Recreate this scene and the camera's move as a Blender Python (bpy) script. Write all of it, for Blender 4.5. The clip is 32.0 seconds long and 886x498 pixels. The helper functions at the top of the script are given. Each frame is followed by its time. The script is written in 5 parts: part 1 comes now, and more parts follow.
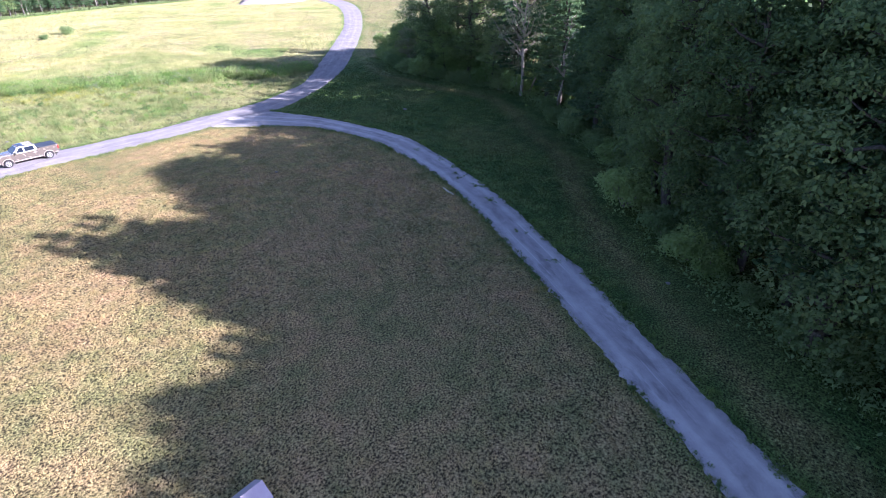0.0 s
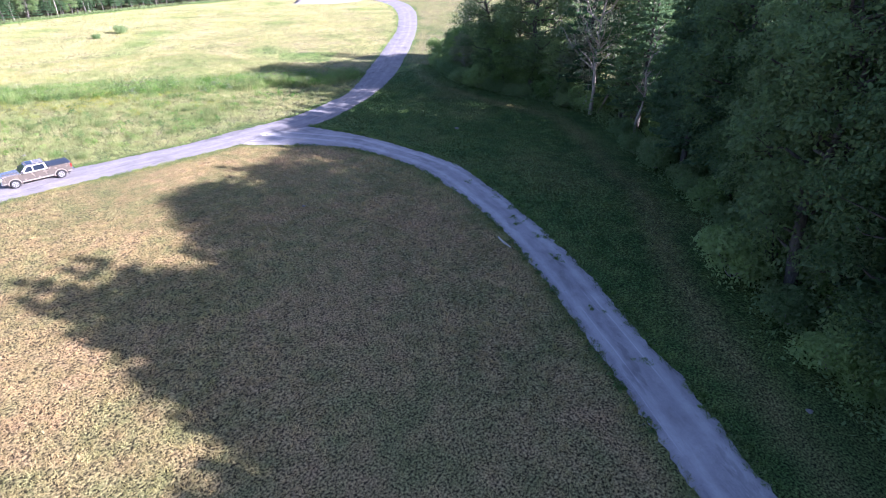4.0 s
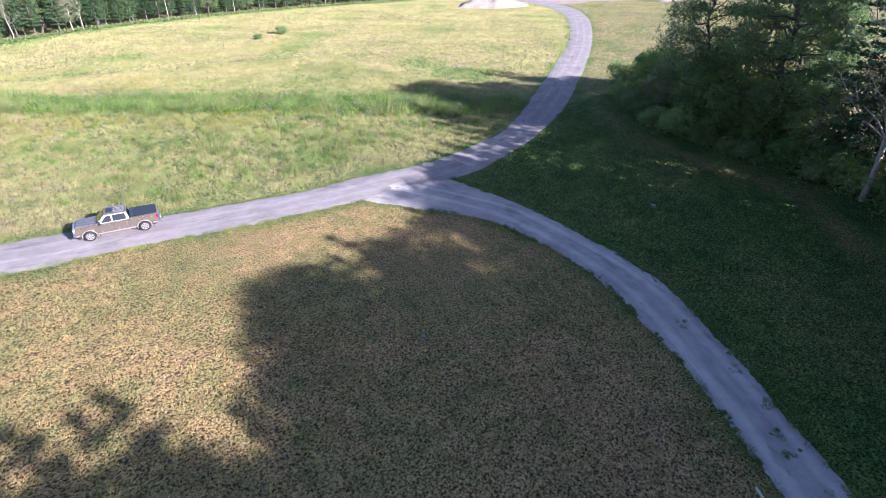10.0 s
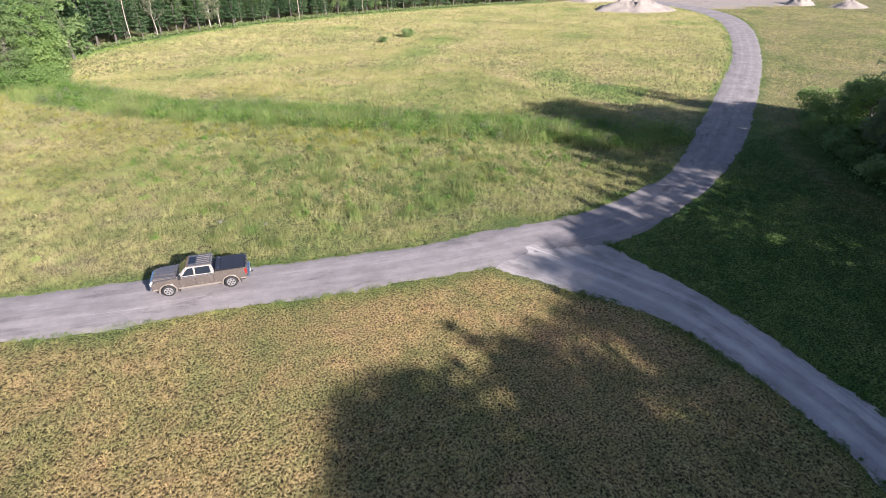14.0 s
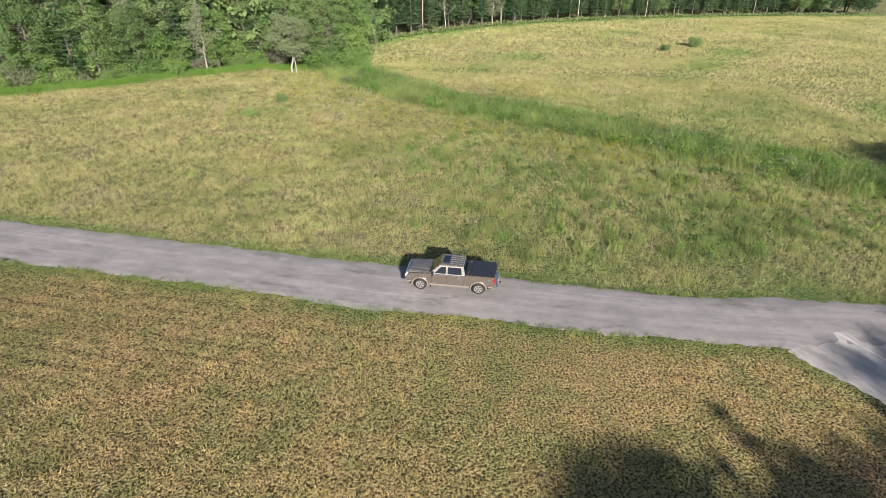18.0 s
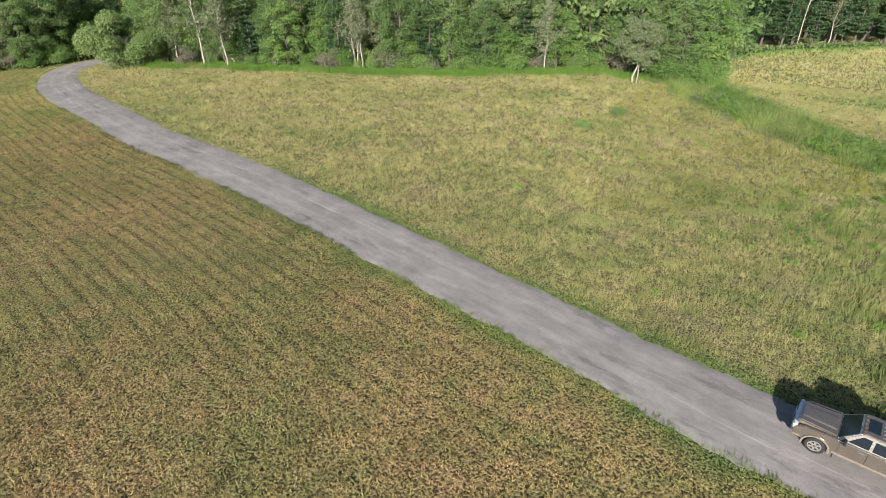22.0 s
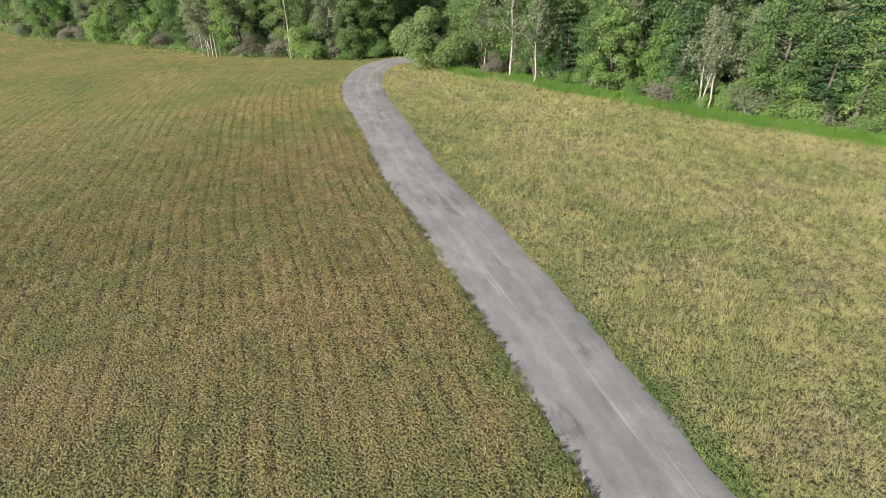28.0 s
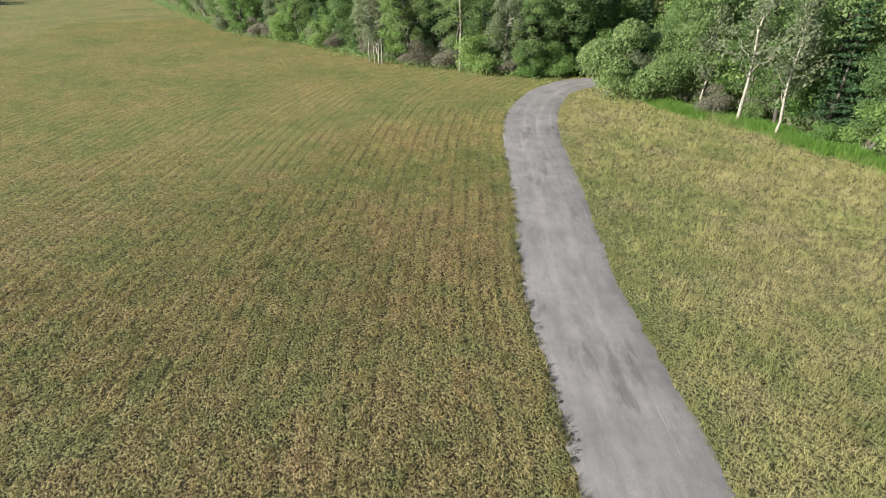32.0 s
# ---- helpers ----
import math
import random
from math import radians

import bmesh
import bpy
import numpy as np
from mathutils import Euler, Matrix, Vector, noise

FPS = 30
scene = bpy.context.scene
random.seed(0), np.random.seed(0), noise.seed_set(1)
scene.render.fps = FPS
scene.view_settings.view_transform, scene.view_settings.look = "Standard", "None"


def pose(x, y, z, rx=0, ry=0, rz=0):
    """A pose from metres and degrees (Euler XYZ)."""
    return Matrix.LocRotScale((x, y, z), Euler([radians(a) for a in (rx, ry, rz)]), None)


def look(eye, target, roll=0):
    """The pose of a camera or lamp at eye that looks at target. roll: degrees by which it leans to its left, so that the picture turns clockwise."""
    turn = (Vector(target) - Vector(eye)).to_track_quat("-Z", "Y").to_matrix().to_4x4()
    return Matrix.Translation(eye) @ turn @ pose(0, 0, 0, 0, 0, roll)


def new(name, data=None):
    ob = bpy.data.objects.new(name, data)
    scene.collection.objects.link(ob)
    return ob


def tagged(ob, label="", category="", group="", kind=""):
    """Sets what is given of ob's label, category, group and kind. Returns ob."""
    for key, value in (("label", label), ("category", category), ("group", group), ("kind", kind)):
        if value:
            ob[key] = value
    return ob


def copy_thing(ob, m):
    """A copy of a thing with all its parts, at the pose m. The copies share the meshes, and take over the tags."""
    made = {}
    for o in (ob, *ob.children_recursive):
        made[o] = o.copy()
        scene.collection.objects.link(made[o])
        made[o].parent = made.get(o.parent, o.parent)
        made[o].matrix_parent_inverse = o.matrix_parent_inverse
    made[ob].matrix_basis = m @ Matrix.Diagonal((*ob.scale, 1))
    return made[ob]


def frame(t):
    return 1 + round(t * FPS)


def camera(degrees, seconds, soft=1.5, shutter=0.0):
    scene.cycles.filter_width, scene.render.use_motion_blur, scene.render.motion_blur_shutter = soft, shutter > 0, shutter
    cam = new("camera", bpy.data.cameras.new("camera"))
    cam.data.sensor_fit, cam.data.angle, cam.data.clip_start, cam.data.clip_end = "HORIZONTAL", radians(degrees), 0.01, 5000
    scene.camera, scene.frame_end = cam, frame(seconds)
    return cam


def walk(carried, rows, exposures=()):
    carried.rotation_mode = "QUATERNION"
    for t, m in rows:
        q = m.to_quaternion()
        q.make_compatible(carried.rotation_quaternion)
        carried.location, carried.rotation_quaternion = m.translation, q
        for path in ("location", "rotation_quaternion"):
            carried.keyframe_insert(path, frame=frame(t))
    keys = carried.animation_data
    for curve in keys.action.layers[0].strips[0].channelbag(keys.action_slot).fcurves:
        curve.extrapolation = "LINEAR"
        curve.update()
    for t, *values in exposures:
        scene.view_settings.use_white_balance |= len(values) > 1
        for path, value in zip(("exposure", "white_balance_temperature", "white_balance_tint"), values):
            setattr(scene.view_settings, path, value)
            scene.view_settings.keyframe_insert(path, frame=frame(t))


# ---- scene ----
cam = camera(78.97, 32.0, soft=0.65)
PATH = [
    (0.0, (-27.07, -30.14, 20.75), (-3.42, -19.06, 6.00), 0.08),
    (0.5, (-25.79, -29.37, 20.70), (-2.13, -18.30, 5.95), 0.12),
    (1.0, (-24.56, -28.67, 20.62), (-1.03, -17.30, 5.89), 0.11),
    (1.5, (-23.34, -28.03, 20.54), (0.00, -16.29, 5.80), 0.08),
    (2.0, (-22.15, -27.45, 20.47), (0.93, -15.21, 5.73), 0.08),
    (2.5, (-20.98, -26.86, 20.45), (1.84, -14.15, 5.70), 0.11),
    (4.5, (-16.77, -24.40, 20.56), (5.39, -10.62, 5.77), 0.03),
    (5.0, (-15.59, -23.63, 20.55), (6.10, -9.11, 5.76), -0.03),
    (5.5, (-14.35, -22.76, 20.53), (6.91, -7.61, 5.73), -0.01),
    (6.0, (-13.08, -21.78, 20.50), (7.94, -6.30, 5.71), 0.03),
    (6.5, (-11.84, -20.67, 20.46), (8.79, -4.67, 5.69), 0.10),
    (7.0, (-10.60, -19.51, 20.41), (9.95, -3.38, 5.66), 0.12),
    (7.5, (-9.34, -18.29, 20.38), (11.18, -2.10, 5.65), 0.26),
    (8.0, (-8.10, -16.96, 20.38), (11.88, -0.11, 5.66), 0.33),
    (8.5, (-6.85, -15.56, 20.38), (13.04, 1.39, 5.65), 0.39),
    (9.0, (-5.59, -14.09, 20.41), (13.30, 3.96, 5.65), 0.39),
    (9.5, (-4.34, -12.58, 20.44), (14.20, 5.81, 5.67), 0.41),
    (10.0, (-3.14, -10.99, 20.46), (14.87, 7.89, 5.67), 0.46),
    (10.5, (-2.05, -9.40, 20.46), (15.45, 9.95, 5.64), 0.38),
    (11.0, (-1.06, -7.78, 20.43), (15.80, 12.11, 5.60), 0.35),
    (11.5, (-0.16, -6.19, 20.42), (16.26, 14.08, 5.60), 0.29),
    (12.0, (0.63, -4.68, 20.40), (16.35, 16.12, 5.56), 0.24),
    (12.5, (1.30, -3.26, 20.37), (16.83, 17.69, 5.54), 0.21),
    (13.0, (1.80, -1.92, 20.32), (16.82, 19.40, 5.49), 0.20),
    (13.5, (2.17, -0.65, 20.28), (16.50, 21.12, 5.43), 0.22),
    (15.5, (2.47, 3.18, 20.19), (13.83, 26.65, 5.35), 0.22),
    (16.0, (2.37, 3.65, 20.22), (12.52, 27.67, 5.38), 0.18),
    (16.5, (2.14, 4.03, 20.24), (10.62, 28.67, 5.39), 0.10),
    (17.0, (1.83, 4.35, 20.22), (8.71, 29.48, 5.36), 0.06),
    (17.5, (1.43, 4.60, 20.16), (6.41, 30.18, 5.30), 0.12),
    (18.0, (1.01, 4.85, 20.09), (3.52, 30.79, 5.22), 0.08),
    (18.5, (0.59, 5.16, 20.04), (1.33, 31.19, 5.13), 0.04),
    (19.0, (0.12, 5.63, 20.01), (-1.50, 31.58, 5.06), -0.14),
    (19.5, (-0.33, 6.35, 20.00), (-4.19, 32.05, 5.01), -0.32),
    (20.0, (-0.98, 7.34, 19.95), (-6.98, 32.63, 4.96), -0.48),
    (20.5, (-1.77, 8.54, 19.91), (-10.67, 32.95, 4.92), -0.53),
    (21.0, (-2.75, 9.92, 19.86), (-13.04, 33.79, 4.88), -0.51),
    (21.5, (-3.95, 11.43, 19.84), (-14.88, 35.01, 4.87), -0.43),
    (22.0, (-5.26, 12.97, 19.85), (-16.57, 36.39, 4.89), -0.36),
    (22.5, (-6.64, 14.51, 19.86), (-18.19, 37.82, 4.92), -0.30),
    (23.0, (-8.01, 15.99, 19.84), (-19.74, 39.22, 4.92), -0.30),
    (23.5, (-9.37, 17.44, 19.81), (-21.41, 40.52, 4.89), -0.30),
    (24.0, (-10.72, 18.84, 19.75), (-22.88, 41.85, 4.84), -0.21),
    (24.5, (-12.10, 20.18, 19.65), (-24.45, 43.09, 4.73), -0.08),
    (26.5, (-17.19, 25.66, 19.02), (-34.48, 45.15, 4.15), -0.04),
    (27.0, (-18.63, 27.04, 18.94), (-37.72, 44.77, 4.07), -0.07),
    (27.5, (-20.16, 28.39, 18.84), (-40.70, 44.40, 3.93), -0.13),
    (28.0, (-21.84, 29.80, 18.72), (-43.64, 44.04, 3.81), -0.14),
    (28.5, (-23.64, 31.14, 18.62), (-46.41, 43.73, 3.70), -0.19),
    (29.0, (-25.52, 32.43, 18.56), (-49.03, 43.55, 3.61), -0.25),
    (29.5, (-27.52, 33.65, 18.51), (-51.26, 44.23, 3.54), -0.28),
    (30.0, (-29.61, 34.83, 18.46), (-53.76, 44.45, 3.48), -0.35),
    (30.5, (-31.73, 36.00, 18.40), (-56.03, 45.21, 3.42), -0.42),
    (31.0, (-33.84, 37.12, 18.34), (-58.25, 46.06, 3.37), -0.53),
    (31.5, (-36.00, 38.15, 18.32), (-60.74, 46.11, 3.35), -0.55),
    (32.0, (-38.20, 39.16, 18.30), (-63.46, 45.34, 3.34), -0.55),
]

walk(cam, [(t, look(eye, aim, roll)) for t, eye, aim, roll in PATH],
     exposures=[(0.0, 2.42, 5300, 36), (6.0, 2.36, 5300, 34), (9.0, 2.14, 5450, 32), (13.0, 1.73, 5920, 25), (17.0, 1.33, 6350, 16), (24.0, 1.2, 6350, 8), (32.0, 1.26, 6230, 7)])

# ---------------------------------------------------------------- light
SUN_ELEV = 23.0
SHADE = Vector((-0.17, 0.985, 0)).normalized()      # the way shadows fall on the ground
world = bpy.data.worlds.new("sky")
scene.world = world
world.use_nodes = True
wn = world.node_tree
sky = wn.nodes.new("ShaderNodeTexSky")
sky.sky_type, sky.sun_disc = "NISHITA", False
sky.sun_elevation = radians(SUN_ELEV)
sky.sun_rotation = math.atan2(-SHADE.x, -SHADE.y)
wn.links.new(sky.outputs[0], wn.nodes["Background"].inputs[0])
wn.nodes["Background"].inputs[1].default_value = 0.053
sun_data = bpy.data.lights.new("sun", "SUN")
sun_data.energy, sun_data.angle, sun_data.color = 5.0, radians(0.55), (1.0, 0.93, 0.80)
sun = new("sun", sun_data)
sun_way = Vector((SHADE.x, SHADE.y, -math.tan(radians(SUN_ELEV))))
sun.matrix_world = look(-60 * sun_way, (0, 0, 0))

# ---------------------------------------------------------------- numbers and helpers
rng = np.random.default_rng(7)


def spline(pts, step=1.0):
    """Smooth line through control points of any width, resampled at even steps."""
    p = np.array(pts, float)
    p = np.vstack([2 * p[0] - p[1], p, 2 * p[-1] - p[-2]])
    out = []
    for i in range(1, len(p) - 2):
        a, b, c, d = p[i - 1:i + 3]
        n = max(2, int(np.linalg.norm((c - b)[:2]) / step))
        for t in np.linspace(0, 1, n, endpoint=False):
            out.append(0.5 * (2 * b + (c - a) * t + (2 * a - 5 * b + 4 * c - d) * t * t + (3 * b - a - 3 * c + d) * t ** 3))
    return np.array(out + [p[-2]])


CHARTS = {}
GX, GY = np.arange(-320.0, 261.0), np.arange(-110.0, 201.0)


def near(px, py, line):
    """As measured(), read off a chart of one-metre squares for many places at once."""
    if len(px) < 3000:
        return measured(px, py, line)
    key = (len(line), *np.round(line[0][:2], 2), *np.round(line[-1][:2], 2))
    if key not in CHARTS:
        gx, gy = np.meshgrid(GX, GY)
        d, s, w = measured(gx.ravel(), gy.ravel(), line)
        CHARTS[key] = (d * s).reshape(gx.shape), w.reshape(gx.shape)
    sd, wd = CHARTS[key]
    fx, fy = np.clip(px - GX[0], 0, len(GX) - 1.001), np.clip(py - GY[0], 0, len(GY) - 1.001)
    i, j = fx.astype(int), fy.astype(int)
    a, b = fx - i, fy - j
    sv, wv = ((1 - a) * (1 - b) * q[j, i] + a * (1 - b) * q[j, i + 1] + (1 - a) * b * q[j + 1, i] + a * b * q[j + 1, i + 1] for q in (sd, wd))
    return np.abs(sv), np.sign(sv), wv


def measured(px, py, line):
    """Distance to a polyline, side (positive: to its left) and the value of its third column there."""
    best = np.full(px.shape, 1e9)
    side = np.zeros(px.shape)
    wide = np.zeros(px.shape)
    for a, b in zip(line[:-1], line[1:]):
        dx, dy = b[0] - a[0], b[1] - a[1]
        t = np.clip(((px - a[0]) * dx + (py - a[1]) * dy) / (dx * dx + dy * dy + 1e-9), 0, 1)
        ex, ey = px - a[0] - t * dx, py - a[1] - t * dy
        d = np.hypot(ex, ey)
        m = d < best
        best[m] = d[m]
        side[m] = np.sign(dx * ey - dy * ex)[m]
        if line.shape[1] > 2:
            wide[m] = (a[2] + t * (b[2] - a[2]))[m]
    return best, side, wide


def inside(px, py, poly):
    c = np.zeros(px.shape, bool)
    n = len(poly)
    for i in range(n):
        (x1, y1), (x2, y2) = poly[i], poly[(i + 1) % n]
        hit = (y1 > py) != (y2 > py)
        c ^= hit & (px < (x2 - x1) * (py - y1) / (y2 - y1 + 1e-12) + x1)
    return c


def wobble(x, y, s, seed=0):
    """Cheap smooth noise in -1..1."""
    a = np.random.default_rng(seed).uniform(0, 6.28, 8)
    return (np.sin(x / s + a[0] + 1.3 * np.sin(y / s * .7 + a[1])) + np.sin(y / s * 1.1 + a[2] + 1.2 * np.sin(x / s * .8 + a[3]))
            + .6 * np.sin((x + y) / s * 1.9 + a[4]) + .6 * np.sin((x - y) / s * 2.1 + a[5])) / 3.2


def patchy(x, y, cell, seed=0):
    """Smooth noise in 0..1 with patches about one cell wide."""
    fx, fy = x / cell, y / cell
    i, j = np.floor(fx), np.floor(fy)
    a, b = fx - i, fy - j
    a, b = a * a * (3 - 2 * a), b * b * (3 - 2 * b)

    def at(p, q):
        return np.mod(np.sin(p * 12.9898 + q * 78.233 + seed * 3.7) * 43758.5453, 1.0)
    return (1 - a) * (1 - b) * at(i, j) + a * (1 - b) * at(i + 1, j) + (1 - a) * b * at(i, j + 1) + a * b * at(i + 1, j + 1)


def ease(v, lo, hi):
    t = np.clip((v - lo) / (hi - lo), 0, 1)
    return t * t * (3 - 2 * t)


def mesh_np(name, verts, faces, uv=None, smooth=False):
    """A mesh from arrays; faces all of one size."""
    me = bpy.data.meshes.new(name)
    verts, faces = np.asarray(verts, np.float32), np.asarray(faces, np.int32)
    k = faces.shape[1]
    me.vertices.add(len(verts))
    me.vertices.foreach_set("co", verts.ravel())
    me.loops.add(faces.size)
    me.loops.foreach_set("vertex_index", faces.ravel())
    me.polygons.add(len(faces))
    me.polygons.foreach_set("loop_start", np.arange(0, faces.size, k, dtype=np.int32))
    if uv is not None:
        layer = me.uv_layers.new(name="along")
        layer.data.foreach_set("uv", np.asarray(uv, np.float32)[faces.ravel()].ravel())
    if smooth:
        me.polygons.foreach_set("use_smooth", np.ones(len(faces), bool))
    me.update(calc_edges=True)
    me.validate()
    return me


def put(name, me, material, parent=None, label=""):
    ob = new(name, me)
    if material is not None:
        me.materials.append(material)
    ob.parent = parent
    if label:
        ob["label"] = label
    return ob


def part(name, bm, material, parent, label="", smooth=False):
    me = bpy.data.meshes.new(name)
    if smooth:
        for f in bm.faces:
            f.smooth = True
    bm.to_mesh(me)
    bm.free()
    return put(name, me, material, parent, label)


# ---------------------------------------------------------------- materials
def node(nt, kind, **kw):
    n = nt.nodes.new(kind)
    for k, v in kw.items():
        if k in n.inputs:
            n.inputs[k].default_value = v
    return n


def noise_tex(nt, vec, scale, detail=4.0, rough=0.6):
    n = node(nt, "ShaderNodeTexNoise", Scale=scale, Detail=detail, Roughness=rough)
    nt.links.new(vec, n.inputs["Vector"])
    return n.outputs["Fac"]


def ramp(nt, fac, stops):
    r = nt.nodes.new("ShaderNodeValToRGB")
    e = r.color_ramp.elements
    while len(e) < len(stops):
        e.new(0.5)
    for el, (p, c) in zip(e, stops):
        el.position, el.color = p, (*c, 1) if len(c) == 3 else c
    nt.links.new(fac, r.inputs[0])
    return r.outputs[0]


def mixc(nt, fac, a, b, mode="MIX"):
    m = nt.nodes.new("ShaderNodeMix")
    m.data_type, m.blend_type = "RGBA", mode
    for sock, v in ((m.inputs[0], fac), (m.inputs[6], a), (m.inputs[7], b)):
        if isinstance(v, (int, float)):
            sock.default_value = v
        elif isinstance(v, tuple):
            sock.default_value = (*v, 1)
        else:
            nt.links.new(v, sock)
    return m.outputs[2]


def math_n(nt, op, a, b=0.0, c=None):
    m = nt.nodes.new("ShaderNodeMath")
    m.operation = op
    for i, v in enumerate((a, b) if c is None else (a, b, c)):
        if isinstance(v, (int, float)):
            m.inputs[i].default_value = v
        else:
            nt.links.new(v, m.inputs[i])
    return m.outputs[0]


def band(nt, fac, lo, hi):
    m = nt.nodes.new("ShaderNodeMapRange")
    m.interpolation_type = "SMOOTHSTEP"
    nt.links.new(fac, m.inputs[0])
    m.inputs[1].default_value, m.inputs[2].default_value = lo, hi
    return m.outputs[0]


def start(name, rough=0.9, metal=0.0, spec=0.3):
    m = bpy.data.materials.new(name)
    m.use_nodes = True
    nt = m.node_tree
    b = nt.nodes["Principled BSDF"]
    b.inputs["Roughness"].default_value, b.inputs["Metallic"].default_value = rough, metal
    b.inputs["Specular IOR Level"].default_value = spec
    return m, nt, b


def bumped(nt, b, height, strength=0.5, dist=0.05):
    n = node(nt, "ShaderNodeBump", Strength=strength, Distance=dist)
    nt.links.new(height, n.inputs["Height"])
    nt.links.new(n.outputs[0], b.inputs["Normal"])


def plain(name, colour, rough=0.5, metal=0.0, spec=0.5, vary=0.12, scale=6.0, coat=0.0):
    """Paint, metal or plastic with a little unevenness in tone and gloss."""
    m, nt, b = start(name, rough, metal, spec)
    tc = nt.nodes.new("ShaderNodeTexCoord")
    f = noise_tex(nt, tc.outputs["Object"], scale, 5)
    dark = tuple(c * (1 - vary) for c in colour)
    lite = tuple(min(1, c * (1 + vary)) for c in colour)
    nt.links.new(ramp(nt, f, [(0.3, dark), (0.7, lite)]), b.inputs["Base Color"])
    nt.links.new(math_n(nt, "MULTIPLY_ADD", f, 0.2, rough - 0.1), b.inputs["Roughness"])
    b.inputs["Coat Weight"].default_value = coat
    return m


def position(nt):
    return nt.nodes.new("ShaderNodeNewGeometry").outputs["Position"]


def split_attr(nt, name):
    a = nt.nodes.new("ShaderNodeAttribute")
    a.attribute_name = name
    s = nt.nodes.new("ShaderNodeSeparateColor")
    nt.links.new(a.outputs["Color"], s.inputs[0])
    return s.outputs


def field_colour(nt, pos, kinds):
    """The colour of the sward: kinds.r mown dry, kinds.g rough meadow, kinds.b lush green."""
    n1 = noise_tex(nt, pos, 0.09, 3)
    n2 = noise_tex(nt, pos, 0.55, 4)
    n3 = noise_tex(nt, pos, 8.5, 2, 0.5)
    n4 = noise_tex(nt, pos, 16.0, 4, 0.8)
    n12 = math_n(nt, "MULTIPLY_ADD", n2, 0.6, math_n(nt, "MULTIPLY", n1, 0.55))
    dry = ramp(nt, n12, DRY)
    sep = nt.nodes.new("ShaderNodeSeparateXYZ")
    nt.links.new(pos, sep.inputs[0])
    east = band(nt, math_n(nt, "SUBTRACT", sep.outputs[0], sep.outputs[1]), -75.0, 15.0)
    dry = mixc(nt, east, mixc(nt, 1.0, dry, (0.86, 0.87, 0.85), "MULTIPLY"), mixc(nt, 1.0, dry, (1.24, 1.17, 1.13), "MULTIPLY"))
    dry = mixc(nt, band(nt, math_n(nt, "MULTIPLY_ADD", n1, 30.0, sep.outputs[0]), -45.0, -95.0), dry, mixc(nt, 1.0, dry, (1.22, 1.34, 1.15), "MULTIPLY"))
    mead = ramp(nt, n12, MEADOW)
    lush = ramp(nt, n12, LUSH)
    c = mixc(nt, kinds[1], dry, mead)
    seed = noise_tex(nt, pos, 0.16, 5, 0.62)
    c = mixc(nt, math_n(nt, "MULTIPLY", band(nt, seed, 0.53, 0.66), math_n(nt, "MULTIPLY", kinds[1], 0.75)), c, (0.238, 0.208, 0.118))
    c = mixc(nt, kinds[2], c, lush)
    fine = math_n(nt, "MULTIPLY_ADD", n3, 0.78, math_n(nt, "MULTIPLY", n4, 0.22))
    return c, fine


DRY = [(0.36, (0.140, 0.152, 0.060)), (0.48, (0.195, 0.188, 0.080)), (0.60, (0.255, 0.210, 0.098)), (0.74, (0.310, 0.225, 0.118))]
MEADOW = [(0.36, (0.125, 0.150, 0.055)), (0.50, (0.190, 0.198, 0.082)), (0.62, (0.245, 0.226, 0.105)), (0.76, (0.300, 0.262, 0.140))]
LUSH = [(0.36, (0.050, 0.104, 0.026)), (0.52, (0.078, 0.144, 0.036)), (0.70, (0.138, 0.192, 0.052))]


def ground_mat():
    m, nt, b = start("sward", 0.95, 0, 0.15)
    pos = position(nt)
    kinds = split_attr(nt, "kinds")
    c, fine = field_colour(nt, pos, kinds)
    a = nt.nodes.new("ShaderNodeAttribute")
    a.attribute_name = "lane"
    lane = math_n(nt, "SINE", math_n(nt, "MULTIPLY", a.outputs["Fac"], 2 * math.pi / 1.15))
    wide = math_n(nt, "SINE", math_n(nt, "MULTIPLY", a.outputs["Fac"], 2 * math.pi / 0.57))
    wv = math_n(nt, "MULTIPLY", math_n(nt, "MULTIPLY_ADD", lane, 0.6, math_n(nt, "MULTIPLY", wide, 0.4)), math_n(nt, "SUBTRACT", 1.0, math_n(nt, "MAXIMUM", kinds[1], kinds[2])))
    sep = nt.nodes.new("ShaderNodeSeparateXYZ")
    nt.links.new(pos, sep.inputs[0])
    east = band(nt, math_n(nt, "SUBTRACT", sep.outputs[0], sep.outputs[1]), -75.0, -20.0)
    worn = math_n(nt, "MULTIPLY", math_n(nt, "MULTIPLY_ADD", east, -0.20, 0.26), band(nt, noise_tex(nt, pos, 0.22, 3), 0.35, 0.62))
    tone = math_n(nt, "MULTIPLY_ADD", wv, worn, math_n(nt, "MULTIPLY_ADD", fine, 4.8, -1.7))
    tone = math_n(nt, "MINIMUM", math_n(nt, "MAXIMUM", tone, 0.12), 1.6)
    g = nt.nodes.new("ShaderNodeCombineColor")
    for i in range(3):
        nt.links.new(tone, g.inputs[i])
    nt.links.new(mixc(nt, 1.0, c, g.outputs[0], "MULTIPLY"), b.inputs["Base Color"])
    bumped(nt, b, fine, 1.0, 0.16)
    return m


